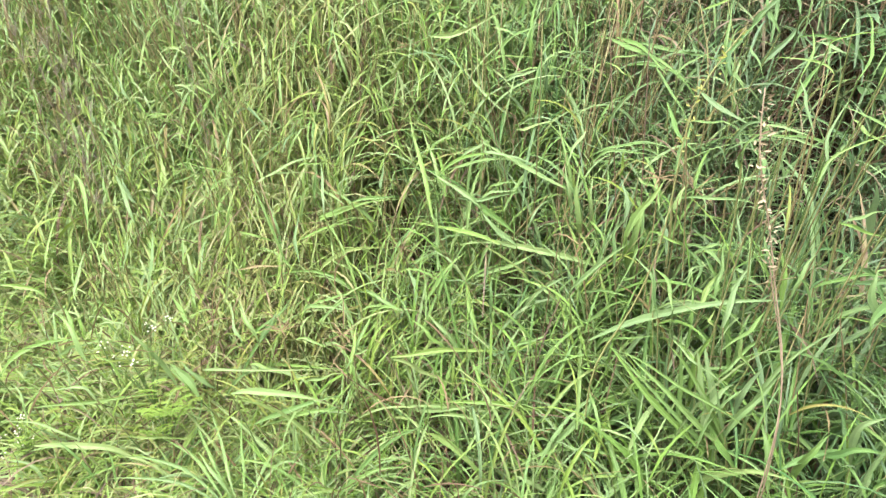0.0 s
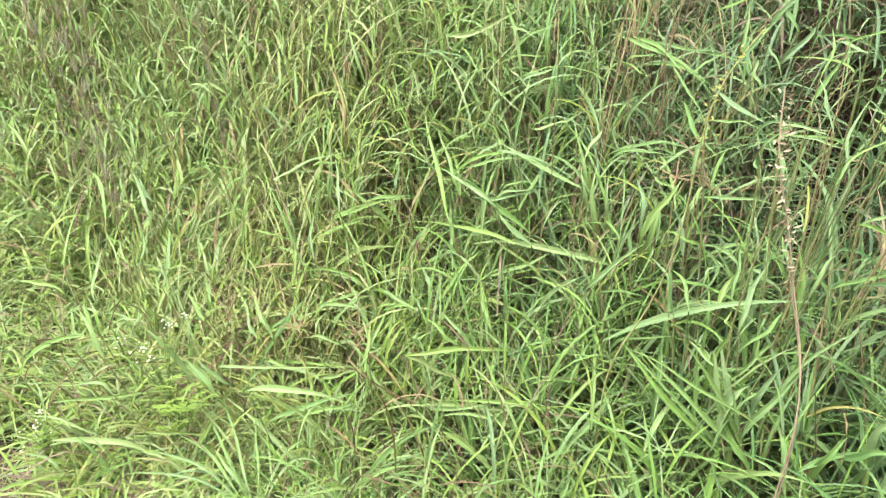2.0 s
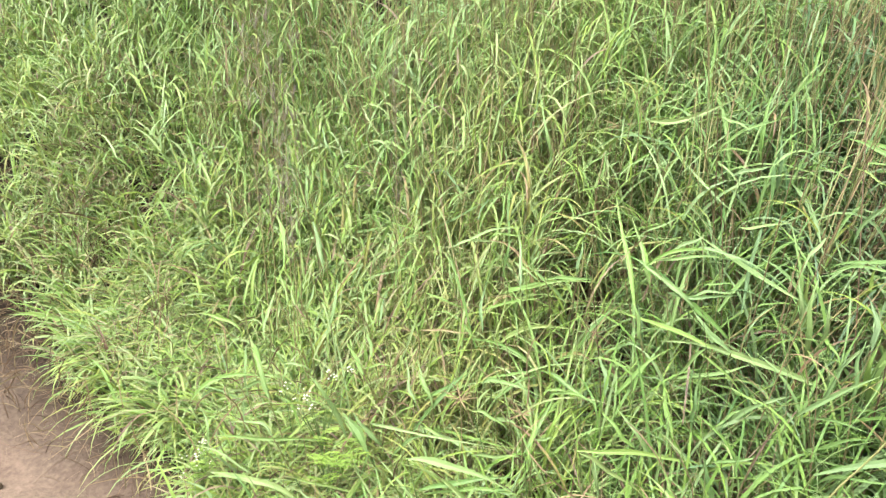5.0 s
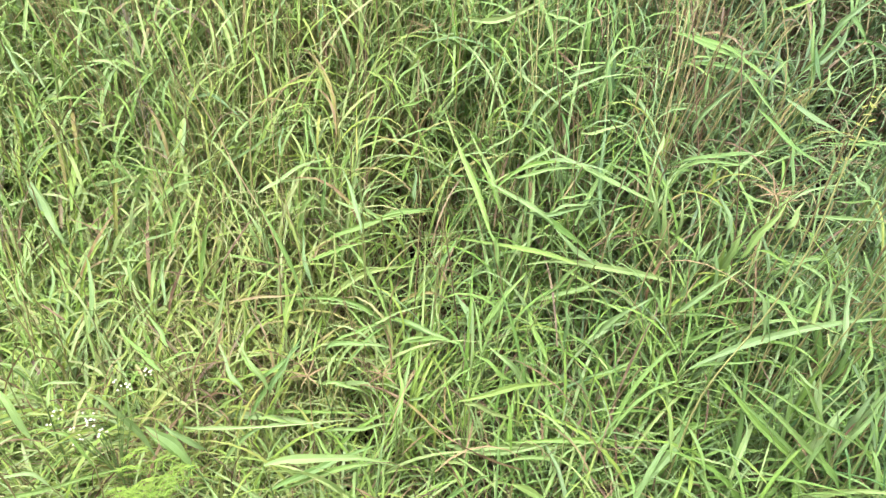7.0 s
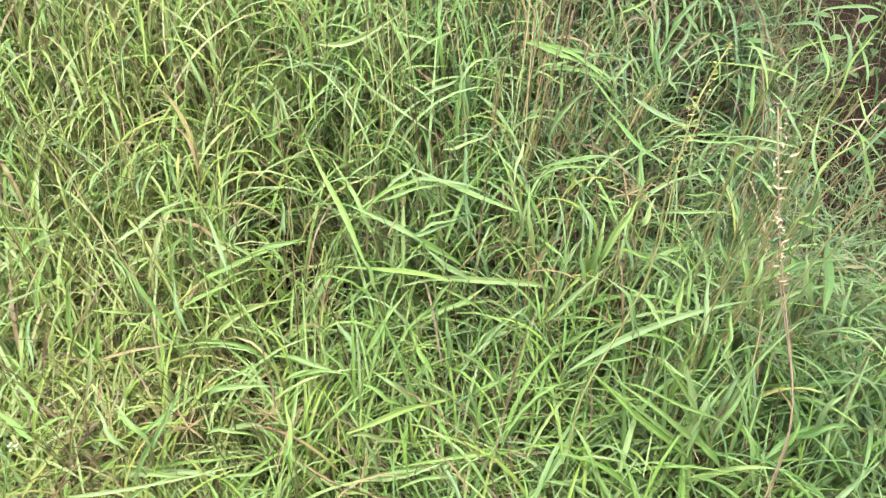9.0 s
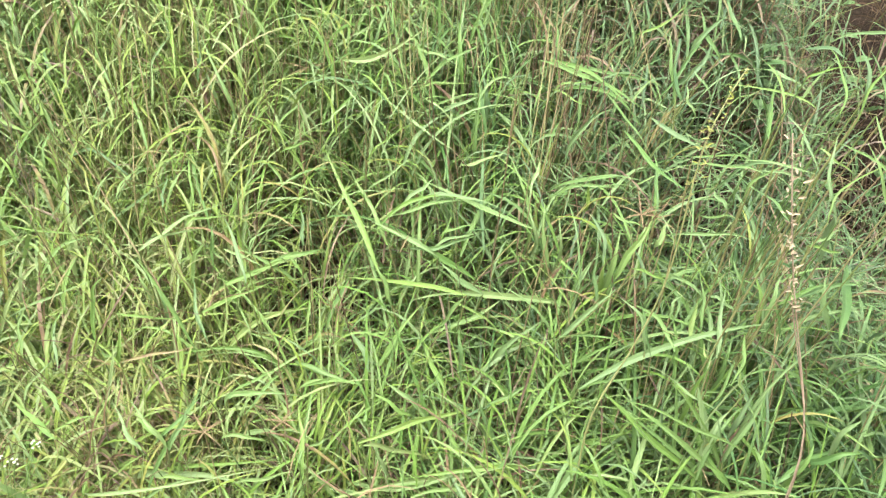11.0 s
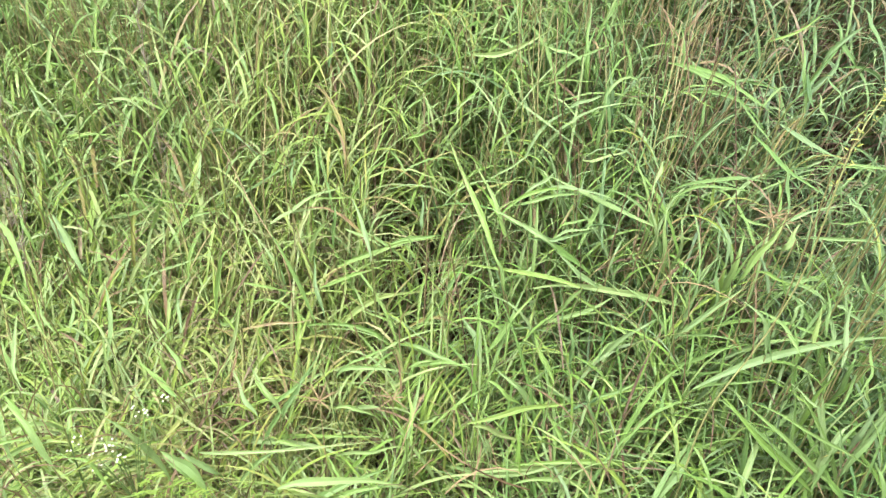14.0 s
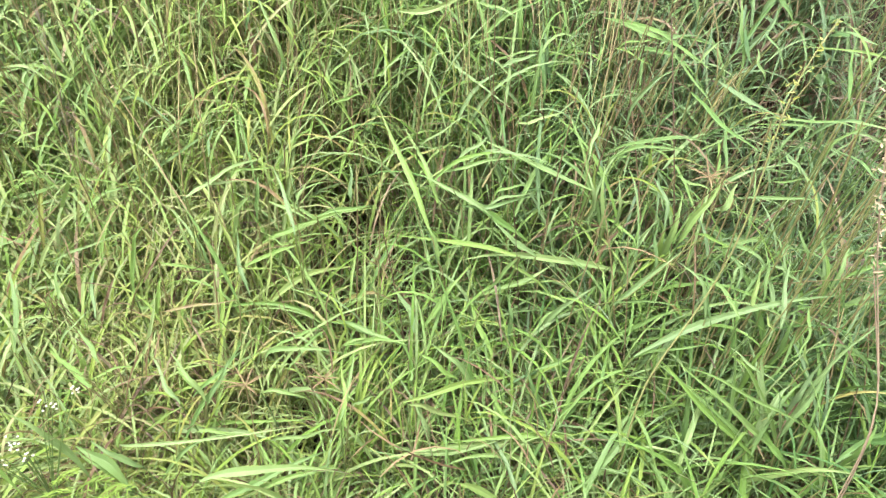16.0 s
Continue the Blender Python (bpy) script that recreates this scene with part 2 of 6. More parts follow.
def scatter(count, x0, x1, y0, y1, density):
    """Places (x, y) with the given density (0 to 1) over a stretch of ground."""
    out = []
    while sum(map(len, out)) < count:
        p = rng.uniform((x0, y0), (x1, y1), (4 * count, 2))
        out.append(p[rng.uniform(size=len(p)) < density(p[:, 0], p[:, 1])])
    return np.concatenate(out)[:count]


def patchy(x, y, f=2.1):
    return 0.5 + 0.25 * np.sin(f * 2.3 * x + 1.7 * np.sin(f * y)) + 0.25 * np.cos(f * 2.9 * y + 1.1 + 1.3 * np.sin(f * 1.4 * x))


def grown(x, y):
    """Where grass stands: thick on the bank, thin on its foot, none on the bare earth, thinner in the hollow."""
    front = 0.74 + 0.34 * np.clip((-x - 0.44) / 0.28, 0, 1) + 0.14 * np.clip((-x - 1.0) / 0.6, 0, 1) + 0.05 * np.sin(9 * x) * np.cos(4 * x)
    edge = np.clip((y - front) / 0.16, 0, 1)
    hollow = 1 - 0.7 * np.exp(-(((x - 1.52) / 0.24) ** 2 + ((y - 2.28) / 0.36) ** 2))
    hollow *= 1 - 0.93 * np.exp(-(((x - 1.30) / 0.26) ** 2 + ((y - 1.98) / 0.34) ** 2))
    hollow *= 1 - 0.85 * np.exp(-(((x - 0.83) / 0.085) ** 2 + ((y - 1.68) / 0.15) ** 2))  # before the bare scarp
    return edge * hollow * np.clip(1.5 * patchy(x, y, 3.0) * (0.4 + patchy(y + 3, x, 6.1)), np.where(x < 0, 0.45, 0.12), 1)


def culms(count, region, reach=(0.5, 1.0), density=grown):
    """Stems gathered into tufts: curves (n, 5, 3) from the ground up, and their tones."""
    p = scatter(count, *region, density)
    tuft = p[rng.randint(0, len(p), len(p) // 14)]
    near = np.concatenate([np.argmin(((q[:, None] - tuft[None]) ** 2).sum(-1), axis=1) for q in np.array_split(p, 6)])
    p = p + (tuft[near] - p) * rng.uniform(0.0, 0.75, (len(p), 1))
    x, y = p.T
    n = len(p)
    base = np.stack([x, y, ground_z(x, y) - 0.01], -1)
    tall = (canopy_z(x, y) - ground_z(x, y)) * rng.uniform(*reach, n)
    az = rng.uniform(0, 2 * np.pi, n)
    az = np.where(rng.uniform(size=n) < 0.35, -np.pi / 2 + rng.normal(0, 0.8, n), az)
    stem = arcs(base, az, np.radians(rng.normal(82, 10, n)), tall, np.radians(rng.gamma(2.2, 12.0, n)), k=5)
    return stem, np.clip(rng.normal(0.56, 0.22, n) + 0.3 * np.clip(base[:, 0], 0, 1), 0, 1)


def leaves_on(stem, per, span, leaf_len, leaf_wid, rise, droop, k, shy=0.02, dead_low=0.45, wave=0.2):
    """Alternate leaves along stems: curves, widths, the side that shows, and tones."""
    n = len(stem)
    which = np.repeat(np.arange(n), per)
    m = len(which)
    at = np.clip(np.tile(np.linspace(*span, per), n) + rng.normal(0, 0.08, m), 0.08, 1.0)
    pos = at * 4
    lo = np.clip(pos.astype(int), 0, 3)
    fr = (pos - lo)[:, None]
    node = stem[which, lo] * (1 - fr) + stem[which, lo + 1] * fr
    turn = rng.uniform(0, 2 * np.pi, n)[which] + np.pi * np.tile(np.arange(per), n) + rng.normal(0, 0.6, m)
    length = rng.uniform(*leaf_len, m) * np.where(at > 0.85, 0.85, 1.0)
    width = rng.uniform(*leaf_wid, m) * (0.6 + 0.4 * length / leaf_len[1]) * (1 + 0.55 * np.clip((-node[:, 0] - 0.3) / 0.4, 0, 1))
    curve = arcs(node, turn, np.radians(rng.normal(*rise, m)), length, np.radians(np.clip(rng.normal(*droop, m), 5, 175)), k=k, bend=rng.normal(0, wave, m), power=1.25)
    # few leaves reach past the face of the stand: those that would spring from lower down
    over = (curve[:, :, 2] - canopy_z(curve[:, :, 0], curve[:, :, 1])).max(1)
    high = np.clip((canopy_z(node[:, 0], node[:, 1]) - ground_z(node[:, 0], node[:, 1])) / 0.5, 0.3, 1)
    over = high * (over + shy + rng.gamma(1.3, 0.075, m))
    spare = np.maximum(node[:, 2] - ground_z(node[:, 0], node[:, 1]) - 0.03, 0)
    curve[:, :, 2] -= np.clip(over, 0, spare)[:, None]
    twist = rng.normal(0, 0.3, (m, 1, 2)) * np.linspace(-0.6, 1, k)[None, :, None]
    facing = unit(np.concatenate([0.30 * rng.normal(size=(m, 1, 2)) + twist - (0.03, 0.25), np.ones((m, k, 1))], -1))
    x, y = node[:, 0], node[:, 1]
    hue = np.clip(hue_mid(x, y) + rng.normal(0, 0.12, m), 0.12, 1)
    dead = rng.uniform(size=m) < np.where(at < 0.55, dead_low * np.clip(0.62 + 0.8 * node[:, 0], 0.25, 1), 0.11 * dead_low + 0.17 * withered(x, y))
    hue[dead] = rng.uniform(0, 0.12, dead.sum())
    return curve, width, facing, hue


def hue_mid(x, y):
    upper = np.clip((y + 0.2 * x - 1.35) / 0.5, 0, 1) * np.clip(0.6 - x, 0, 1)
    # bluer green to the right, also darkened there for the shade on that side
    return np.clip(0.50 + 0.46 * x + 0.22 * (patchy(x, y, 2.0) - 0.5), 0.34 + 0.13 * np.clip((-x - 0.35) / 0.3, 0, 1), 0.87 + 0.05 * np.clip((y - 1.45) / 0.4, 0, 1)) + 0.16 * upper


def along(hue, k, across):
    """The tone of each leaf at its verts: many tips are drier than the rest."""
    dry = rng.uniform(-0.35, 0.35, len(hue))[:, None] * np.linspace(0, 1, k)[None] ** 3
    return np.repeat(np.clip(hue[:, None] - np.maximum(dry, 0), 0, 1), across, axis=1).ravel()


def withered(x, y):
    """Where the grass is older and greyer: high on the bank beside the hollow."""
    return np.clip((x - 0.35) / 0.3, 0, 1) * np.clip((y - 1.4) / 0.25, 0, 1)


def leaf_mesh(name, label, curve, width, facing, hue, folded):
    """One mass of leaves: folded blades with a rib, or narrow flat ones."""
    n, k, _ = curve.shape
    across = 4 if folded else 2
    v, f = ribbons(curve, width, facing, 0.18 if folded else None)
    pale = np.repeat(np.clip(rng.uniform(0, 1, n) ** 1.4 + 0.45 * withered(curve[:, 0, 0], curve[:, 0, 1]), 0, 1), k * across)
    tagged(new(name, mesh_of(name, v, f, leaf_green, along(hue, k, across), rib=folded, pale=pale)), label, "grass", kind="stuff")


def thinned(x, y):
    """Growth thins where the broad-leaved grass takes over at the foot of the bank, and before the dark gaps."""
    broad_patch = np.clip((x - 0.42) / 0.25, 0, 1) * np.clip((1.62 - y) / 0.25, 0, 1)
    bare = np.maximum(np.exp(-(((x - 0.34) / 0.30) ** 2 + ((y - 1.20) / 0.20) ** 2)), np.exp(-(((x + 0.02) / 0.08) ** 2 + ((y - 1.38) / 0.1) ** 2)))
    return grown(x, y) * (1 - 0.85 * broad_patch) * (1 - 0.85 * bare)


def broad_place(x, y):
    return grown(x, y) * np.clip((x - 0.48) / 0.25, 0, 1) * np.clip((1.66 - y) / 0.2, 0, 1)


stems = []
# the bank before the eye: ribbed leaves, and finer blades between them
stem, tone = culms(7600, (-1.7, 1.5, 0.75, 2.2), density=thinned)
leaf_mesh("meadow_grass", "dense green arching grass leaves covering the bank",
          *leaves_on(stem, 3, (0.5, 1.0), (0.14, 0.34), (0.0045, 0.0098), (66, 13), (88, 32), 8), True)
leaf_mesh("fine_grass", "fine arching light green grass blades",
          *leaves_on(stem, 6, (0.45, 1.0), (0.14, 0.35), (0.0034, 0.0070), (67, 15), (105, 36), 8), False)
stems.append((stem, tone))
# broad-leaved grass, fresh green, at the foot of the bank
stem, tone = culms(600, (0.36, 1.5, 0.8, 1.66), (0.4, 0.75), broad_place)
leaf_mesh("broad_grass", "broad fresh green grass leaves with pale ribs",
          *leaves_on(stem, 4, (0.45, 1.0), (0.18, 0.40), (0.0085, 0.0155), (70, 12), (62, 28), 10, 0.02, 0.03, 0.25), True)
stems.append((stem, tone))
# the rest of the bank
for label, count, region in (("dense green grass on the upper bank", 2600, (-3.0, 2.6, 2.1, 3.6)),
                             ("green grass along the foot of the bank", 4200, (-5.0, -1.6, 0.5, 3.2)),
                             ("tall green grass beside the hollow in the bank", 1300, (1.5, 3.2, 0.9, 2.3))):
    stem, tone = culms(count, region)
    leaf_mesh("meadow_grass", label, *leaves_on(stem, 7, (0.35, 1.0), (0.14, 0.32), (0.004, 0.008), (64, 15), (90, 36), 6), False)
    stems.append((stem, tone))
stem = np.concatenate([s for s, _ in stems])
hue = np.concatenate([h for _, h in stems])
taper = np.linspace(1.0, 0.55, 5)[None] * rng.uniform(0.0007, 0.0014, len(stem))[:, None]
v, f = rods(stem, taper)
# brown towards the foot, with the shade down there put into the tone
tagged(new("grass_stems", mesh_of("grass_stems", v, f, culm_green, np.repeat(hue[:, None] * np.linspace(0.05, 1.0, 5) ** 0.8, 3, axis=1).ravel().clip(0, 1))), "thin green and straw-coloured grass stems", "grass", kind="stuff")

# taller flowering stalks rise above the leaves on the upper slope
p = scatter(2200, -1.8, 1.5, 1.15, 2.3, lambda x, y: grown(x, y) * np.clip((y + 0.2 * x - 1.35) / 0.4, 0.02, 1) * np.clip((0.75 - x) / 0.3, 0.15, 1))
m = len(p)
base = np.stack([p[:, 0], p[:, 1], ground_z(p[:, 0], p[:, 1]) - 0.01], -1)
tall = (canopy_z(p[:, 0], p[:, 1]) - base[:, 2]) * rng.uniform(0.8, 1.15, m)
curve = arcs(base, rng.uniform(0, 6.3, m), np.radians(rng.normal(86, 5, m)), tall, np.radians(rng.gamma(2.0, 6.0, m)), k=8)
v, f = rods(curve, np.linspace(1.0, 0.5, 8)[None] * rng.uniform(0.0010, 0.0021, m)[:, None], 4)
# feet take the darkened low end of the same ramp as the stems
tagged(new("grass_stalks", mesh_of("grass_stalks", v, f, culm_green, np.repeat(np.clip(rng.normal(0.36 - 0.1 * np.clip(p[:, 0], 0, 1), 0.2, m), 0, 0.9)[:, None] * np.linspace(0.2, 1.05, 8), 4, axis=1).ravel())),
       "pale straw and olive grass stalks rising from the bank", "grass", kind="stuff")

# dead leaves and litter low down between the stems
p = scatter(18000, -2.4, 1.7, 0.65, 2.5, lambda x, y: np.maximum(grown(x, y), 0.35 * (y > 0.80 + 0.12 * np.clip((-x - 0.58) / 0.4, 0, 1))))
base = np.stack([p[:, 0], p[:, 1], ground_z(p[:, 0], p[:, 1]) + rng.gamma(1.5, 0.085, len(p)) * (0.5 + patchy(p[:, 0], p[:, 1], 3.3))], -1)
m = len(p)
curve = arcs(base, rng.uniform(0, 6.3, m), np.radians(rng.normal(45, 30, m)), rng.uniform(0.06, 0.2, m), np.radians(rng.uniform(20, 130, m)), k=6, bend=rng.normal(0, 0.8, m))
v, f = ribbons(curve, rng.uniform(0.0015, 0.004, m), unit(rng.normal(size=(m, 3)) + (0, 0, 0.8)), None)
tagged(new("dry_thatch", mesh_of("dry_thatch", v, f, straw, np.repeat(rng.uniform(0.05, 0.95, m), 12))), "dry brown grass litter between green stems", "dry grass", kind="stuff")

# last year's stems, brown and upright, standing dead in the depth of the grass
p = scatter(10000, -1.9, 1.6, 0.8, 2.3, lambda x, y: grown(x, y) * np.clip((x + 0.4) / 0.6, 0.12, 1))
m = len(p)
base = np.stack([p[:, 0], p[:, 1], ground_z(p[:, 0], p[:, 1]) - 0.01], -1)
tall = (canopy_z(p[:, 0], p[:, 1]) - base[:, 2]) * rng.uniform(0.35, 0.72, m)
curve = arcs(base, rng.uniform(0, 6.3, m), np.radians(rng.normal(84, 8, m)), tall, np.radians(rng.gamma(1.6, 14.0, m)), k=5)
v, f = ribbons(curve, rng.uniform(0.0025, 0.0055, m), unit(rng.normal(size=(m, 3)) * (1, 1, 0.3)), None)
tagged(new("dead_stems", mesh_of("dead_stems", v, f, straw, np.repeat(rng.uniform(0, 0.8, m) ** 1.3, 10))), "brown dead grass stems standing between green blades", "dry grass", kind="stuff")


# ---- tall grass: the plants whose long leaves stand out ----
def blank(name, place, label, category, group=""):
    ob = new(name)
    ob.location = place
    bpy.context.view_layer.update()
    return tagged(ob, label, category, group, "thing")


def part(name, verts, faces, material, parent, hue=None, label="", smooth=True, rib=False, pale=None):
    """One mesh under a thing or a part; verts in the world."""
    at = Vector((0, 0, 0))
    up = parent
    while up:
        at += up.location
        up = up.parent
    ob = new(name, mesh_of(name, np.asarray(verts) - np.array(at), faces, material, hue, smooth, rib, pale))
    ob.parent = parent
    return tagged(ob, label)


def curve3(a, m, b, k=12):
    """A curve from a through m to b."""
    a, m, b = map(np.asarray, (a, m, b))
    c = 2 * m - 0.5 * (a + b)
    s = np.linspace(0, 1, k)[:, None]
    return (1 - s) ** 2 * a + 2 * s * (1 - s) * c + s * s * b


def stem_to(parent, foot, top, material, hue, r0=0.0019, r1=0.0013, sag=0.03, name="stem", k=8):
    foot, top = np.asarray(foot), np.asarray(top)
    mid = 0.5 * (foot + top) + np.array([0.6, -0.3, 0.0]) * sag * (foot[0] - top[0]) / (abs(foot[0] - top[0]) + 0.02) + (0, 0, 0.01)
    c = curve3(foot, mid, top, k)[None]
    v, f = rods(c, np.linspace(r0, r1, k)[None], 5)
    return part(name, v, f, material, parent, np.full(len(v), min(1.0, hue + 0.08)))


SHOWN = np.array([[-0.08, -0.78, 0.62]])
tall_rng = np.random.RandomState(3)


def tall_grass(*leaves):
    """One plant: leaves as (base, middle, tip, width, tone), each on a stem of its own from a common foot."""
    bases = np.array([l[0] for l in leaves])
    x, y = bases[:, 0].mean() + tall_rng.normal(0, 0.03), bases[:, 1].mean() + 0.12 + 0.35 * max(0.0, bases[:, 2].min() - 0.75)
    foot = np.array([x, y, float(ground_z(x, y))])
    tone = np.mean([l[4] for l in leaves])
    kind = "broad bluish-green" if tone > 0.58 else "long yellowish-green" if tone < 0.36 else "long fresh green"
    if tone < 0.1:
        kind = "withered orange-brown"
    plant = blank("tall_grass", foot, f"tall grass plant with {kind} arching leaves on the bank", "grass", "tall grass plants")
    for base, mid, tip, width, hue in leaves:
        hue = hue if hue < 0.12 else 0.22 + 0.76 * hue
        off = np.array([tall_rng.normal(0, 0.008), tall_rng.normal(0, 0.008), -0.01])
        stem_to(plant, foot + off, base, culm_green, np.clip(tall_rng.normal(0.5, 0.25), 0.3, 1), 0.0016, 0.0011)
        c = curve3(base, mid, tip, 18)
        s = np.linspace(0, 1, 18)
        wave = tall_rng.uniform(0, 6.28, 3)
        c = c + 0.0025 * np.sin(s[:, None] * tall_rng.uniform(5, 9, 3) + wave) * np.sin(np.pi * s)[:, None]
        profile = np.minimum(1, (s + 0.04) / 0.40) ** 0.8 * (1 - s**1.7) * (1 + 0.06 * np.sin(17 * s + wave[0])) + 0.015
        turn = (tall_rng.uniform(-0.5, 0.2) + tall_rng.uniform(0.2, 0.7) * s)[None, :, None]
        facing = SHOWN[:, None] + tall_rng.normal(0, 0.12, (1, 1, 3)) + turn * np.array([0.9, 0.0, 0.25])
        v, f = ribbons(c[None], np.array([0.95 * width]), unit(facing), tall_rng.uniform(0.12, 0.24), profile)
        tone = np.clip(hue + 0.07 - max(0.0, tall_rng.uniform(-0.35, 0.22)) * s**3, 0, 1)
        part("leaf", v, f, leaf_green, plant, np.repeat(tone, 4), rib=True, pale=np.full(len(v), tall_rng.uniform(0.1, 0.9)))


tall_grass(
    ((0.189, 1.405, 0.929), (0.129, 1.478, 1.025), (0.062, 1.573, 1.113), 0.0154, 0.35),
    ((0.198, 1.443, 0.975), (0.161, 1.469, 1.042), (0.119, 1.514, 1.092), 0.0101, 0.35),
    ((0.235, 1.423, 0.984), (0.300, 1.417, 0.996), (0.368, 1.442, 1.014), 0.0099, 0.70),
    ((0.209, 1.399, 0.877), (0.193, 1.401, 0.922), (0.178, 1.422, 0.950), 0.0095, 0.50),
)
tall_grass(
    ((0.451, 1.414, 1.039), (0.341, 1.453, 1.066), (0.236, 1.516, 1.087), 0.0119, 0.45),
    ((0.485, 1.472, 1.076), (0.528, 1.439, 1.113), (0.597, 1.420, 1.118), 0.0089, 0.60),
    ((0.491, 1.439, 0.976), (0.517, 1.400, 0.978), (0.540, 1.373, 0.950), 0.0071, 0.45),
    ((0.517, 1.463, 1.030), (0.599, 1.418, 0.996), (0.551, 1.296, 0.849), 0.0094, 0.60),
)
tall_grass(
    ((0.342, 1.373, 0.922), (0.239, 1.410, 0.919), (0.107, 1.463, 0.896), 0.0122, 0.32),
    ((0.358, 1.412, 0.932), (0.276, 1.415, 0.985), (0.174, 1.435, 1.018), 0.0149, 0.65),
    ((0.335, 1.332, 0.940), (0.310, 1.351, 0.889), (0.280, 1.387, 0.821), 0.0091, 0.50),
    ((0.289, 1.406, 0.978), (0.228, 1.420, 1.009), (0.153, 1.451, 1.026), 0.0113, 0.50),
    ((0.370, 1.418, 0.983), (0.362, 1.481, 1.079), (0.357, 1.570, 1.173), 0.0094, 0.85),
    ((0.372, 1.384, 0.920), (0.327, 1.382, 0.950), (0.289, 1.404, 0.973), 0.0142, 0.60),
)
tall_grass(
    ((0.536, 1.404, 0.892), (0.374, 1.396, 0.914), (0.242, 1.393, 0.893), 0.0161, 0.35),
    ((0.565, 1.337, 0.918), (0.556, 1.345, 0.978), (0.558, 1.371, 1.019), 0.0087, 0.75),
    ((0.510, 1.353, 0.859), (0.549, 1.306, 0.895), (0.601, 1.276, 0.910), 0.0058, 0.60),
)
tall_grass(
    ((0.540, 1.274, 0.807), (0.687, 1.287, 0.900), (0.860, 1.302, 0.943), 0.0157, 0.62),
    ((0.490, 1.324, 0.791), (0.484, 1.373, 0.813), (0.471, 1.441, 0.820), 0.0134, 0.50),
    ((0.518, 1.349, 0.796), (0.556, 1.302, 0.859), (0.601, 1.274, 0.906), 0.0088, 0.60),
    ((0.549, 1.329, 0.752), (0.583, 1.287, 0.814), (0.667, 1.265, 0.854), 0.0078, 0.60),
)
tall_grass(
    ((-0.108, 1.414, 0.745), (-0.046, 1.440, 0.802), (0.066, 1.474, 0.822), 0.0152, 0.20),
    ((-0.133, 1.383, 0.787), (-0.161, 1.422, 0.838), (-0.183, 1.478, 0.870), 0.0101, 0.70),
    ((-0.107, 1.392, 0.766), (-0.101, 1.403, 0.831), (-0.109, 1.440, 0.898), 0.0066, 0.12),
    ((-0.067, 1.414, 0.791), (-0.009, 1.408, 0.777), (0.019, 1.419, 0.748), 0.0067, 0.40),
)
tall_grass(
    ((0.015, 1.440, 0.738), (0.076, 1.419, 0.793), (0.130, 1.396, 0.792), 0.0096, 0.05),
    ((0.043, 1.377, 0.699), (0.109, 1.340, 0.746), (0.167, 1.313, 0.759), 0.0103, 0.50),
    ((0.008, 1.401, 0.732), (0.086, 1.356, 0.755), (0.152, 1.322, 0.748), 0.0104, 0.55),
    ((0.022, 1.407, 0.736), (0.060, 1.376, 0.743), (0.106, 1.363, 0.733), 0.0133, 0.60),
    ((0.031, 1.419, 0.750), (0.068, 1.417, 0.796), (0.090, 1.433, 0.829), 0.0090, 0.45),
)
tall_grass(
    ((-0.205, 1.508, 0.818), (-0.187, 1.505, 0.895), (-0.164, 1.507, 0.929), 0.0154, 0.40),
)
tall_grass(
    ((-0.138, 1.344, 0.791), (-0.190, 1.364, 0.889), (-0.247, 1.394, 0.956), 0.0109, 0.60),
    ((-0.181, 1.354, 0.720), (-0.183, 1.373, 0.773), (-0.194, 1.409, 0.808), 0.0100, 0.30),
)
tall_grass(
    ((-0.535, 1.549, 0.807), (-0.489, 1.569, 0.871), (-0.417, 1.593, 0.891), 0.0104, 0.45),
)
tall_grass(
    ((-0.243, 1.406, 0.959), (-0.191, 1.474, 0.988), (-0.131, 1.558, 0.998), 0.0093, 0.40),
    ((-0.247, 1.419, 0.955), (-0.209, 1.456, 0.971), (-0.162, 1.507, 0.958), 0.0088, 0.35),
)
tall_grass(
    ((-0.401, 1.640, 0.934), (-0.334, 1.651, 1.015), (-0.190, 1.661, 1.043), 0.0093, 0.50),
)
tall_grass(
    ((-0.194, 1.639, 1.014), (-0.144, 1.611, 1.028), (-0.104, 1.585, 0.993), 0.0090, 0.25),
    ((-0.198, 1.608, 1.073), (-0.196, 1.654, 1.121), (-0.182, 1.713, 1.144), 0.0135, 0.40),
    ((-0.190, 1.627, 1.015), (-0.156, 1.611, 1.035), (-0.106, 1.606, 1.021), 0.0060, 0.30),
    ((-0.157, 1.616, 1.024), (-0.133, 1.594, 1.019), (-0.116, 1.591, 0.999), 0.0071, 0.30),
)
tall_grass(
    ((-0.038, 1.350, 0.936), (-0.063, 1.394, 0.980), (-0.105, 1.458, 1.013), 0.0107, 0.65),
)
tall_grass(
    ((0.020, 1.479, 0.864), (-0.035, 1.469, 0.918), (-0.098, 1.469, 0.941), 0.0106, 0.50),
    ((0.032, 1.478, 0.948), (0.032, 1.487, 0.980), (0.021, 1.522, 1.013), 0.0089, 0.80),
    ((0.029, 1.465, 0.841), (0.013, 1.446, 0.887), (-0.011, 1.447, 0.920), 0.0067, 0.20),
)
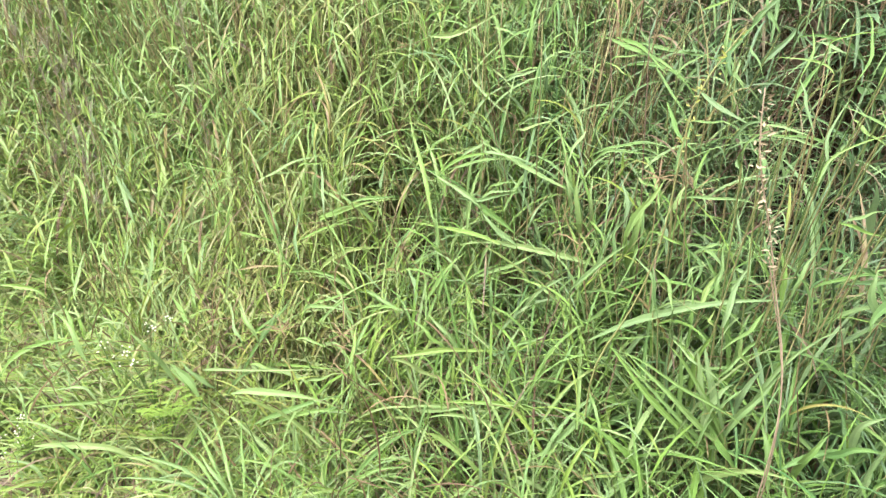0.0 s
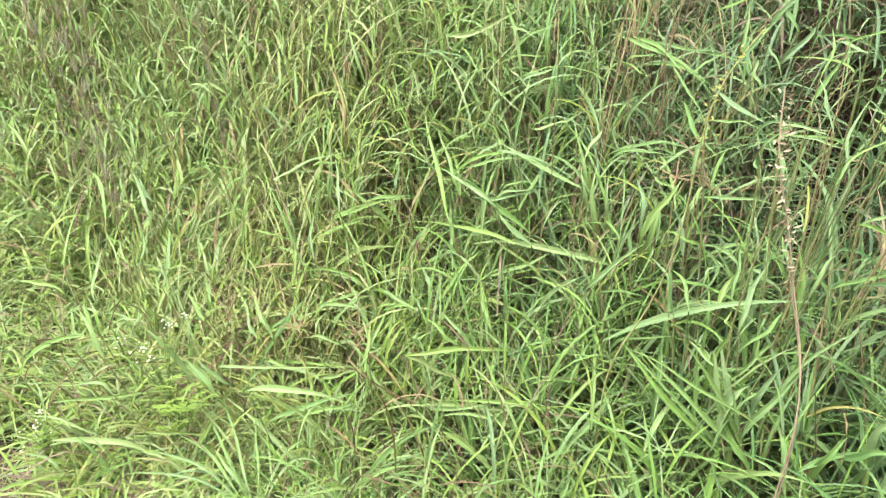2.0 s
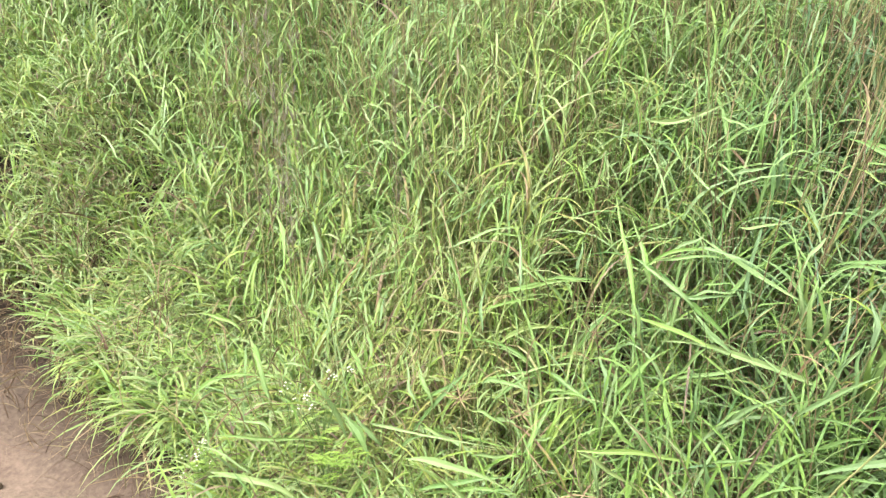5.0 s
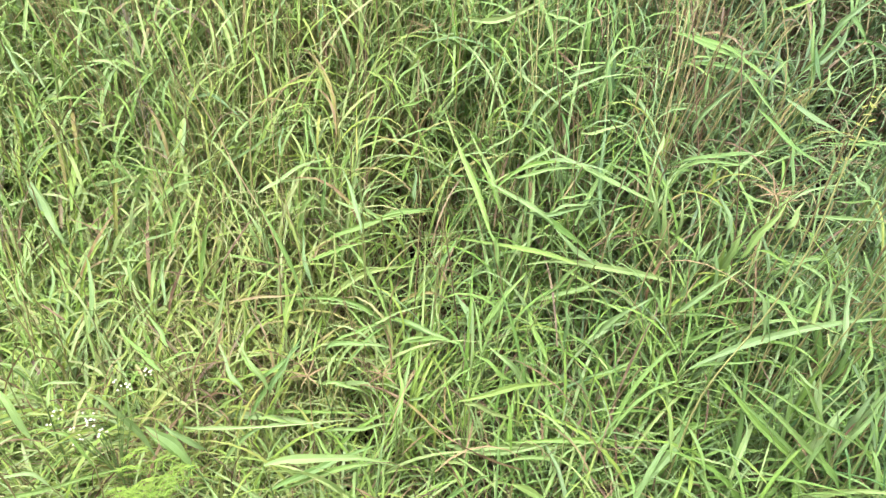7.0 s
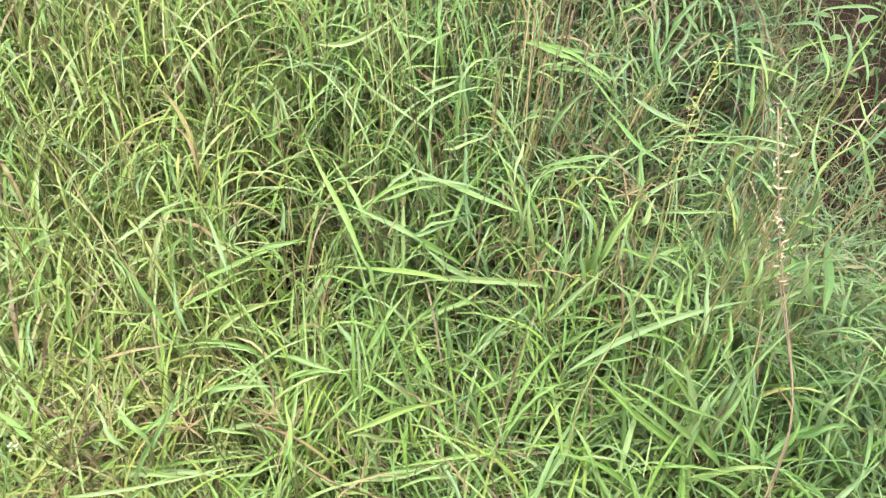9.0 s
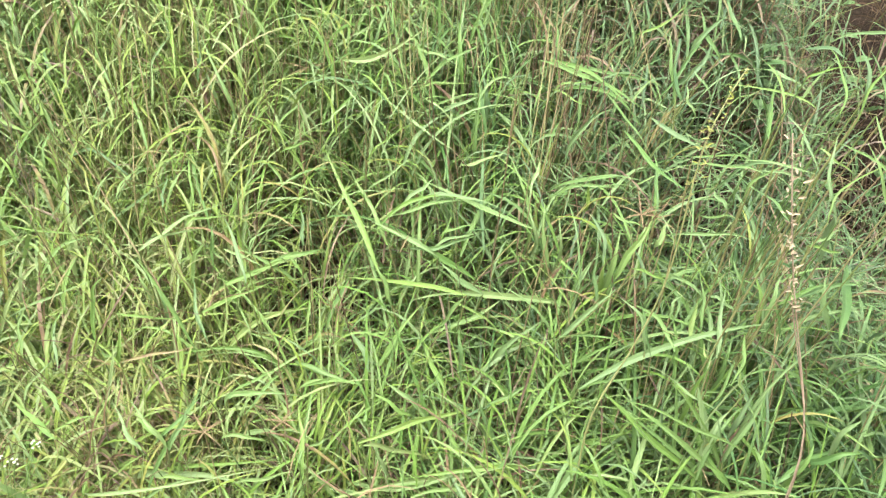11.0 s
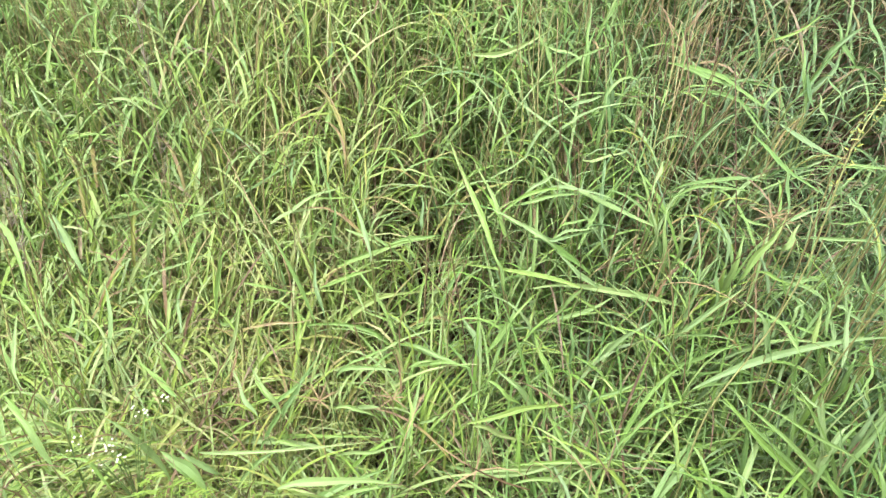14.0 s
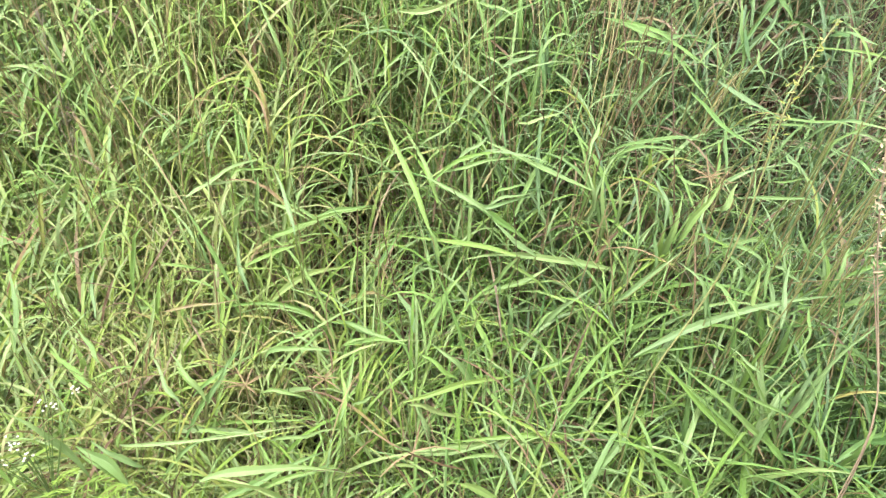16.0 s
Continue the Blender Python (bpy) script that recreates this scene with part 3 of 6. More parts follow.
tall_grass(
    ((-0.128, 1.453, 0.860), (-0.029, 1.464, 0.911), (0.088, 1.490, 0.938), 0.0106, 0.40),
    ((-0.144, 1.484, 0.885), (-0.145, 1.493, 0.943), (-0.147, 1.514, 0.971), 0.0091, 0.70),
    ((-0.122, 1.486, 0.931), (-0.073, 1.449, 0.935), (-0.031, 1.432, 0.926), 0.0077, 0.40),
    ((-0.157, 1.429, 0.821), (-0.094, 1.424, 0.858), (-0.010, 1.447, 0.893), 0.0089, 0.45),
    ((-0.110, 1.443, 0.878), (-0.064, 1.435, 0.906), (-0.012, 1.449, 0.925), 0.0088, 0.45),
)
tall_grass(
    ((0.167, 1.226, 0.706), (0.276, 1.274, 0.718), (0.381, 1.337, 0.706), 0.0129, 0.28),
    ((0.177, 1.219, 0.708), (0.231, 1.250, 0.675), (0.304, 1.291, 0.610), 0.0109, 0.20),
    ((0.182, 1.254, 0.718), (0.177, 1.253, 0.736), (0.176, 1.272, 0.740), 0.0080, 0.60),
)
tall_grass(
    ((0.174, 1.252, 0.567), (0.330, 1.264, 0.600), (0.494, 1.290, 0.607), 0.0134, 0.30),
    ((0.219, 1.249, 0.611), (0.206, 1.235, 0.661), (0.195, 1.242, 0.697), 0.0071, 0.40),
)
tall_grass(
    ((-0.133, 1.103, 0.618), (-0.041, 1.129, 0.632), (0.073, 1.161, 0.603), 0.0182, 0.40),
)
tall_grass(
    ((-0.082, 1.283, 0.534), (-0.002, 1.237, 0.604), (0.068, 1.207, 0.653), 0.0091, 0.40),
    ((-0.098, 1.265, 0.551), (-0.064, 1.240, 0.530), (-0.039, 1.231, 0.487), 0.0065, 0.45),
)
tall_grass(
    ((-0.301, 1.190, 0.483), (-0.351, 1.202, 0.531), (-0.410, 1.222, 0.541), 0.0303, 0.55),
    ((-0.336, 1.216, 0.480), (-0.360, 1.202, 0.517), (-0.400, 1.209, 0.545), 0.0130, 0.50),
    ((-0.298, 1.233, 0.493), (-0.335, 1.221, 0.525), (-0.388, 1.231, 0.549), 0.0153, 0.55),
    ((-0.256, 1.215, 0.483), (-0.209, 1.224, 0.556), (-0.128, 1.249, 0.581), 0.0098, 0.55),
)
tall_grass(
    ((0.577, 1.310, 1.004), (0.597, 1.309, 1.058), (0.626, 1.333, 1.110), 0.0149, 0.42),
    ((0.568, 1.361, 0.999), (0.563, 1.384, 1.051), (0.544, 1.418, 1.071), 0.0085, 0.75),
    ((0.613, 1.350, 1.004), (0.642, 1.335, 1.004), (0.677, 1.341, 0.986), 0.0068, 0.45),
)
tall_grass(
    ((0.469, 1.485, 0.923), (0.465, 1.457, 1.013), (0.453, 1.446, 1.082), 0.0121, 0.18),
)
tall_grass(
    ((0.385, 1.619, 1.189), (0.433, 1.553, 1.155), (0.476, 1.492, 1.081), 0.0113, 0.55),
    ((0.351, 1.587, 1.243), (0.357, 1.554, 1.200), (0.368, 1.534, 1.130), 0.0111, 0.80),
    ((0.368, 1.581, 1.177), (0.360, 1.576, 1.225), (0.347, 1.606, 1.292), 0.0096, 0.85),
)
tall_grass(
    ((0.457, 1.609, 1.290), (0.548, 1.553, 1.272), (0.648, 1.509, 1.224), 0.0108, 0.60),
    ((0.482, 1.661, 1.284), (0.537, 1.561, 1.281), (0.599, 1.473, 1.246), 0.0102, 0.60),
    ((0.484, 1.577, 1.243), (0.511, 1.560, 1.264), (0.560, 1.561, 1.266), 0.0051, 0.50),
    ((0.479, 1.580, 1.245), (0.508, 1.545, 1.241), (0.543, 1.532, 1.227), 0.0051, 0.35),
)
tall_grass(
    ((0.656, 1.536, 1.213), (0.699, 1.493, 1.194), (0.747, 1.475, 1.174), 0.0116, 0.70),
    ((0.696, 1.545, 1.235), (0.688, 1.573, 1.299), (0.684, 1.627, 1.360), 0.0102, 0.60),
    ((0.611, 1.515, 1.243), (0.631, 1.538, 1.265), (0.668, 1.582, 1.276), 0.0060, 0.50),
    ((0.727, 1.516, 1.225), (0.712, 1.523, 1.252), (0.714, 1.555, 1.270), 0.0069, 0.50),
    ((0.603, 1.502, 1.197), (0.630, 1.394, 1.174), (0.671, 1.320, 1.152), 0.0096, 0.70),
    ((0.705, 1.534, 1.245), (0.690, 1.559, 1.286), (0.707, 1.610, 1.325), 0.0120, 0.90),
)
tall_grass(
    ((0.573, 1.548, 1.250), (0.612, 1.501, 1.208), (0.655, 1.475, 1.155), 0.0077, 0.60),
)
tall_grass(
    ((0.641, 1.273, 1.216), (0.676, 1.216, 1.235), (0.712, 1.175, 1.235), 0.0051, 0.60),
)
tall_grass(
    ((0.814, 1.313, 0.908), (0.780, 1.238, 0.901), (0.743, 1.188, 0.890), 0.0080, 0.50),
    ((0.733, 1.302, 0.920), (0.734, 1.324, 0.963), (0.735, 1.370, 1.001), 0.0102, 0.65),
    ((0.816, 1.358, 0.959), (0.802, 1.368, 1.000), (0.795, 1.390, 1.010), 0.0076, 0.65),
    ((0.751, 1.262, 0.892), (0.761, 1.299, 0.938), (0.786, 1.368, 0.978), 0.0113, 0.60),
    ((0.837, 1.324, 0.911), (0.830, 1.329, 0.968), (0.816, 1.354, 1.016), 0.0121, 0.45),
    ((0.849, 1.331, 0.929), (0.856, 1.339, 0.979), (0.878, 1.367, 1.003), 0.0083, 0.55),
)
tall_grass(
    ((0.750, 1.243, 0.568), (0.809, 1.195, 0.662), (0.889, 1.151, 0.711), 0.0142, 0.30),
)
tall_grass(
    ((0.786, 1.214, 0.714), (0.813, 1.229, 0.777), (0.862, 1.273, 0.842), 0.0158, 0.65),
    ((0.763, 1.240, 0.723), (0.750, 1.259, 0.791), (0.723, 1.302, 0.854), 0.0151, 0.55),
    ((0.811, 1.198, 0.754), (0.682, 1.189, 0.824), (0.577, 1.188, 0.859), 0.0070, 0.50),
    ((0.812, 1.207, 0.657), (0.778, 1.214, 0.703), (0.746, 1.240, 0.732), 0.0142, 0.65),
    ((0.802, 1.216, 0.677), (0.698, 1.222, 0.757), (0.597, 1.250, 0.827), 0.0122, 0.50),
    ((0.795, 1.234, 0.751), (0.801, 1.229, 0.804), (0.825, 1.248, 0.850), 0.0138, 0.75),
)
tall_grass(
    ((0.316, 1.322, 0.743), (0.289, 1.353, 0.785), (0.258, 1.410, 0.823), 0.0123, 0.40),
    ((0.293, 1.313, 0.674), (0.250, 1.318, 0.729), (0.201, 1.335, 0.754), 0.0143, 0.55),
    ((0.343, 1.333, 0.766), (0.336, 1.338, 0.824), (0.334, 1.363, 0.868), 0.0093, 0.80),
    ((0.373, 1.340, 0.778), (0.403, 1.355, 0.817), (0.431, 1.381, 0.823), 0.0062, 0.50),
    ((0.257, 1.292, 0.713), (0.218, 1.288, 0.741), (0.180, 1.305, 0.754), 0.0103, 0.45),
    ((0.388, 1.309, 0.734), (0.433, 1.309, 0.761), (0.483, 1.332, 0.783), 0.0082, 0.60),
)
tall_grass(
    ((0.494, 1.296, 0.888), (0.534, 1.288, 0.948), (0.585, 1.301, 0.998), 0.0109, 0.65),
)
tall_grass(
    ((-0.067, 1.751, 1.150), (-0.058, 1.788, 1.204), (-0.030, 1.847, 1.249), 0.0143, 0.35),
    ((-0.115, 1.764, 1.202), (-0.107, 1.716, 1.155), (-0.103, 1.687, 1.093), 0.0093, 0.75),
    ((-0.131, 1.751, 1.192), (-0.097, 1.738, 1.195), (-0.072, 1.742, 1.179), 0.0062, 0.35),
)
tall_grass(
    ((0.484, 1.479, 1.087), (0.550, 1.440, 1.130), (0.634, 1.407, 1.136), 0.0086, 0.65),
    ((0.507, 1.495, 1.132), (0.529, 1.505, 1.199), (0.594, 1.524, 1.230), 0.0097, 0.72),
    ((0.521, 1.482, 1.103), (0.561, 1.440, 1.133), (0.622, 1.414, 1.138), 0.0059, 0.55),
    ((0.543, 1.447, 1.060), (0.545, 1.442, 1.094), (0.546, 1.460, 1.119), 0.0080, 0.25),
    ((0.548, 1.455, 1.046), (0.559, 1.404, 1.047), (0.564, 1.371, 1.030), 0.0088, 0.70),
    ((0.465, 1.518, 1.127), (0.453, 1.475, 1.108), (0.442, 1.448, 1.065), 0.0087, 0.40),
)
tall_grass(
    ((-0.228, 1.249, 0.537), (-0.183, 1.296, 0.637), (-0.126, 1.365, 0.727), 0.0114, 0.72),
    ((-0.233, 1.272, 0.616), (-0.266, 1.294, 0.640), (-0.314, 1.345, 0.668), 0.0124, 0.60),
    ((-0.196, 1.243, 0.580), (-0.154, 1.247, 0.584), (-0.104, 1.263, 0.558), 0.0086, 0.35),
)
tall_grass(
    ((-0.187, 1.272, 0.627), (-0.211, 1.280, 0.665), (-0.264, 1.315, 0.702), 0.0122, 0.40),
    ((-0.213, 1.280, 0.627), (-0.175, 1.299, 0.667), (-0.133, 1.342, 0.701), 0.0098, 0.70),
    ((-0.182, 1.268, 0.623), (-0.164, 1.283, 0.668), (-0.152, 1.317, 0.697), 0.0118, 0.70),
    ((-0.197, 1.281, 0.636), (-0.218, 1.281, 0.667), (-0.252, 1.301, 0.686), 0.0086, 0.40),
)
tall_grass(
    ((-0.405, 1.329, 0.645), (-0.434, 1.353, 0.660), (-0.482, 1.400, 0.664), 0.0151, 0.50),
    ((-0.328, 1.341, 0.656), (-0.300, 1.338, 0.740), (-0.292, 1.354, 0.806), 0.0113, 0.30),
    ((-0.410, 1.301, 0.607), (-0.466, 1.336, 0.615), (-0.544, 1.392, 0.613), 0.0151, 0.55),
    ((-0.416, 1.309, 0.619), (-0.369, 1.314, 0.644), (-0.331, 1.332, 0.641), 0.0067, 0.40),
)
tall_grass(
    ((0.072, 1.231, 0.634), (0.062, 1.265, 0.677), (0.047, 1.321, 0.712), 0.0110, 0.35),
    ((0.062, 1.233, 0.646), (0.068, 1.285, 0.686), (0.063, 1.359, 0.717), 0.0111, 0.55),
    ((0.081, 1.233, 0.685), (0.105, 1.228, 0.703), (0.123, 1.241, 0.701), 0.0070, 0.45),
)
tall_grass(
    ((-0.046, 1.302, 0.690), (-0.014, 1.344, 0.724), (0.015, 1.395, 0.725), 0.0083, 0.60),
    ((-0.080, 1.334, 0.710), (-0.031, 1.359, 0.733), (0.030, 1.398, 0.726), 0.0077, 0.55),
    ((-0.084, 1.270, 0.659), (-0.041, 1.272, 0.668), (0.006, 1.282, 0.637), 0.0095, 0.40),
    ((-0.075, 1.277, 0.661), (-0.073, 1.290, 0.690), (-0.065, 1.322, 0.701), 0.0075, 0.35),
    ((-0.094, 1.329, 0.683), (-0.047, 1.307, 0.735), (0.063, 1.308, 0.731), 0.0124, 0.55),
)
tall_grass(
    ((0.172, 1.348, 0.763), (0.155, 1.374, 0.799), (0.120, 1.418, 0.815), 0.0134, 0.72),
    ((0.186, 1.364, 0.758), (0.216, 1.371, 0.821), (0.266, 1.405, 0.882), 0.0128, 0.55),
)
tall_grass(
    ((-0.291, 1.358, 0.749), (-0.215, 1.356, 0.775), (-0.146, 1.371, 0.784), 0.0072, 0.03),
)
tall_grass(
    ((0.426, 1.297, 0.606), (0.397, 1.300, 0.688), (0.367, 1.320, 0.750), 0.0123, 0.75),
    ((0.447, 1.297, 0.619), (0.483, 1.301, 0.698), (0.525, 1.329, 0.769), 0.0112, 0.70),
    ((0.356, 1.302, 0.608), (0.342, 1.303, 0.686), (0.335, 1.323, 0.747), 0.0074, 0.60),
    ((0.443, 1.300, 0.626), (0.460, 1.300, 0.669), (0.496, 1.330, 0.717), 0.0115, 0.75),
)
tall_grass(
    ((0.543, 1.327, 0.685), (0.494, 1.318, 0.730), (0.440, 1.325, 0.752), 0.0092, 0.55),
    ((0.548, 1.311, 0.641), (0.594, 1.286, 0.678), (0.645, 1.272, 0.684), 0.0091, 0.50),
    ((0.562, 1.329, 0.722), (0.580, 1.297, 0.806), (0.600, 1.283, 0.871), 0.0099, 0.70),
    ((0.534, 1.335, 0.687), (0.535, 1.310, 0.752), (0.551, 1.307, 0.807), 0.0102, 0.45),
    ((0.611, 1.288, 0.682), (0.624, 1.260, 0.734), (0.649, 1.251, 0.770), 0.0069, 0.35),
)
tall_grass(
    ((0.532, 1.261, 0.531), (0.580, 1.260, 0.622), (0.647, 1.272, 0.687), 0.0142, 0.78),
    ((0.483, 1.267, 0.521), (0.345, 1.242, 0.594), (0.241, 1.204, 0.587), 0.0132, 0.40),
    ((0.586, 1.285, 0.575), (0.603, 1.275, 0.642), (0.634, 1.277, 0.677), 0.0113, 0.80),
)
tall_grass(
    ((0.640, 1.281, 0.886), (0.629, 1.303, 0.935), (0.594, 1.337, 0.958), 0.0092, 0.60),
    ((0.715, 1.293, 0.901), (0.723, 1.316, 0.934), (0.740, 1.358, 0.952), 0.0112, 0.25),
    ((0.650, 1.276, 0.879), (0.634, 1.290, 0.934), (0.625, 1.321, 0.969), 0.0065, 0.80),
    ((0.688, 1.331, 0.922), (0.692, 1.336, 0.948), (0.718, 1.361, 0.954), 0.0067, 0.55),
    ((0.679, 1.252, 0.857), (0.723, 1.232, 0.834), (0.784, 1.231, 0.794), 0.0055, 0.50),
    ((0.669, 1.235, 0.921), (0.654, 1.299, 0.938), (0.622, 1.372, 0.929), 0.0087, 0.50),
)
tall_grass(
    ((0.283, 1.389, 0.826), (0.356, 1.382, 0.873), (0.410, 1.395, 0.906), 0.0101, 0.45),
)
tall_grass(
    ((0.175, 1.439, 1.007), (0.243, 1.452, 1.067), (0.332, 1.461, 1.066), 0.0099, 0.55),
    ((0.148, 1.479, 1.060), (0.195, 1.488, 1.101), (0.250, 1.517, 1.126), 0.0053, 0.45),
    ((0.199, 1.453, 1.031), (0.263, 1.446, 1.058), (0.343, 1.460, 1.068), 0.0083, 0.50),
    ((0.218, 1.465, 1.046), (0.250, 1.474, 1.079), (0.275, 1.499, 1.091), 0.0094, 0.55),
    ((0.238, 1.477, 1.042), (0.303, 1.453, 1.080), (0.398, 1.440, 1.061), 0.0090, 0.60),
)
tall_grass(
    ((-0.704, 1.696, 0.992), (-0.692, 1.720, 1.047), (-0.659, 1.772, 1.108), 0.0108, 0.50),
    ((-0.708, 1.722, 1.029), (-0.700, 1.727, 1.062), (-0.669, 1.767, 1.107), 0.0079, 0.40),
)
tall_grass(
    ((-0.724, 1.760, 1.071), (-0.649, 1.735, 1.077), (-0.592, 1.722, 1.053), 0.0108, 0.35),
    ((-0.756, 1.742, 1.069), (-0.691, 1.727, 1.076), (-0.629, 1.718, 1.038), 0.0092, 0.30),
)
tall_grass(
    ((0.089, 1.630, 1.268), (0.165, 1.633, 1.283), (0.252, 1.680, 1.334), 0.0143, 0.30),
    ((0.119, 1.644, 1.243), (0.155, 1.602, 1.232), (0.200, 1.568, 1.184), 0.0055, 0.35),
)
tall_grass(
    ((0.229, 1.646, 1.293), (0.265, 1.599, 1.293), (0.306, 1.573, 1.281), 0.0085, 0.45),
    ((0.246, 1.596, 1.242), (0.287, 1.593, 1.280), (0.361, 1.619, 1.320), 0.0096, 0.55),
    ((0.222, 1.601, 1.222), (0.282, 1.588, 1.244), (0.336, 1.591, 1.243), 0.0054, 0.40),
)
tall_grass(
    ((-0.824, 1.509, 0.777), (-0.850, 1.526, 0.821), (-0.888, 1.564, 0.854), 0.0126, 0.50),
    ((-0.756, 1.533, 0.785), (-0.785, 1.536, 0.818), (-0.819, 1.563, 0.844), 0.0151, 0.70),
)
tall_grass(
    ((-0.686, 1.200, 0.643), (-0.637, 1.170, 0.624), (-0.616, 1.158, 0.592), 0.0165, 0.50),
    ((-0.727, 1.269, 0.638), (-0.729, 1.272, 0.663), (-0.762, 1.300, 0.691), 0.0155, 0.50),
)
tall_grass(
    ((0.718, 1.240, 0.649), (0.704, 1.242, 0.764), (0.688, 1.275, 0.886), 0.0124, 0.60),
    ((0.695, 1.262, 0.655), (0.682, 1.249, 0.766), (0.674, 1.258, 0.868), 0.0086, 0.80),
    ((0.692, 1.256, 0.640), (0.718, 1.238, 0.677), (0.746, 1.236, 0.691), 0.0069, 0.50),
    ((0.762, 1.221, 0.664), (0.659, 1.231, 0.751), (0.571, 1.265, 0.819), 0.0138, 0.50),
    ((0.752, 1.220, 0.690), (0.756, 1.220, 0.770), (0.784, 1.235, 0.807), 0.0151, 0.50),
)
tall_grass(
    ((0.718, 1.229, 0.858), (0.741, 1.218, 0.780), (0.762, 1.227, 0.689), 0.0120, 0.45),
    ((0.739, 1.253, 0.893), (0.729, 1.260, 0.904), (0.737, 1.290, 0.906), 0.0055, 0.20),
    ((0.797, 1.232, 0.847), (0.779, 1.228, 0.880), (0.776, 1.245, 0.900), 0.0080, 0.35),
)
tall_grass(
    ((0.644, 1.349, 1.046), (0.647, 1.340, 1.071), (0.662, 1.358, 1.095), 0.0129, 0.35),
    ((0.637, 1.355, 1.108), (0.643, 1.404, 1.149), (0.651, 1.470, 1.169), 0.0085, 0.75),
    ((0.649, 1.327, 1.078), (0.714, 1.300, 1.099), (0.770, 1.285, 1.094), 0.0071, 0.65),
)
tall_grass(
    ((0.122, 1.461, 0.894), (0.097, 1.421, 0.849), (0.080, 1.408, 0.803), 0.0099, 0.70),
)
tall_grass(
    ((-0.543, 1.732, 1.090), (-0.546, 1.674, 1.039), (-0.540, 1.647, 0.995), 0.0076, 0.60),
)
tall_grass(
    ((-0.746, 1.335, 0.725), (-0.700, 1.254, 0.679), (-0.655, 1.210, 0.654), 0.0098, 0.40),
    ((-0.677, 1.345, 0.689), (-0.713, 1.361, 0.714), (-0.744, 1.399, 0.728), 0.0069, 0.40),
    ((-0.682, 1.326, 0.687), (-0.739, 1.358, 0.725), (-0.810, 1.411, 0.752), 0.0069, 0.35),
)
tall_grass(
    ((-0.583, 1.353, 0.630), (-0.597, 1.404, 0.705), (-0.640, 1.464, 0.748), 0.0131, 0.60),
    ((-0.603, 1.405, 0.663), (-0.555, 1.402, 0.679), (-0.518, 1.408, 0.659), 0.0072, 0.30),
    ((-0.515, 1.383, 0.620), (-0.499, 1.408, 0.662), (-0.470, 1.452, 0.682), 0.0060, 0.45),
)
tall_grass(
    ((-0.380, 1.441, 0.716), (-0.373, 1.443, 0.823), (-0.342, 1.448, 0.876), 0.0139, 0.55),
    ((-0.445, 1.404, 0.687), (-0.467, 1.450, 0.725), (-0.494, 1.513, 0.743), 0.0121, 0.70),
)
tall_grass(
    ((-0.852, 1.781, 1.186), (-0.827, 1.798, 1.236), (-0.775, 1.833, 1.263), 0.0079, 0.60),
    ((-0.818, 1.776, 1.164), (-0.756, 1.753, 1.116), (-0.709, 1.756, 1.068), 0.0066, 0.15),
)
tall_grass(
    ((-0.761, 1.828, 1.248), (-0.707, 1.829, 1.244), (-0.649, 1.843, 1.210), 0.0080, 0.55),
)
tall_grass(
    ((-0.860, 1.687, 1.015), (-0.891, 1.694, 1.062), (-0.931, 1.720, 1.092), 0.0130, 0.70),
    ((-0.815, 1.673, 0.983), (-0.766, 1.676, 1.004), (-0.711, 1.697, 1.002), 0.0065, 0.45),
)
tall_grass(
    ((-0.580, 1.806, 1.163), (-0.593, 1.826, 1.198), (-0.619, 1.870, 1.229), 0.0107, 0.80),
)
tall_grass(
    ((-0.396, 1.721, 1.151), (-0.438, 1.767, 1.201), (-0.485, 1.830, 1.233), 0.0102, 0.50),
)
tall_grass(
    ((-0.461, 1.712, 1.096), (-0.402, 1.682, 1.102), (-0.357, 1.661, 1.075), 0.0087, 0.45),
)
tall_grass(
    ((-0.315, 1.712, 1.202), (-0.303, 1.735, 1.248), (-0.262, 1.790, 1.299), 0.0074, 0.60),
)
tall_grass(
    ((-0.361, 1.794, 1.266), (-0.317, 1.781, 1.289), (-0.276, 1.793, 1.309), 0.0062, 0.45),
)
tall_grass(
    ((-0.222, 1.713, 1.187), (-0.223, 1.740, 1.243), (-0.234, 1.791, 1.295), 0.0098, 0.85),
    ((-0.177, 1.699, 1.140), (-0.188, 1.705, 1.186), (-0.214, 1.730, 1.215), 0.0085, 0.50),
)
tall_grass(
    ((-0.209, 1.658, 1.097), (-0.197, 1.672, 1.132), (-0.187, 1.701, 1.145), 0.0097, 0.30),
    ((-0.135, 1.672, 1.095), (-0.140, 1.680, 1.130), (-0.151, 1.708, 1.153), 0.0085, 0.70),
)
tall_grass(
    ((-0.075, 1.766, 1.277), (-0.035, 1.742, 1.288), (0.014, 1.737, 1.282), 0.0060, 0.50),
)
tall_grass(
    ((-0.043, 1.629, 1.122), (-0.013, 1.647, 1.167), (0.029, 1.679, 1.183), 0.0070, 0.50),
    ((-0.029, 1.591, 1.092), (0.013, 1.574, 1.118), (0.046, 1.573, 1.122), 0.0068, 0.50),
)
tall_grass(
    ((0.244, 1.596, 1.215), (0.277, 1.565, 1.203), (0.313, 1.552, 1.172), 0.0054, 0.35),
    ((0.278, 1.562, 1.193), (0.317, 1.565, 1.215), (0.350, 1.587, 1.222), 0.0106, 0.60),
)
tall_grass(
    ((0.138, 1.582, 1.152), (0.139, 1.585, 1.185), (0.158, 1.610, 1.204), 0.0088, 0.50),
    ((0.145, 1.537, 1.103), (0.169, 1.530, 1.135), (0.208, 1.549, 1.162), 0.0054, 0.40),
)
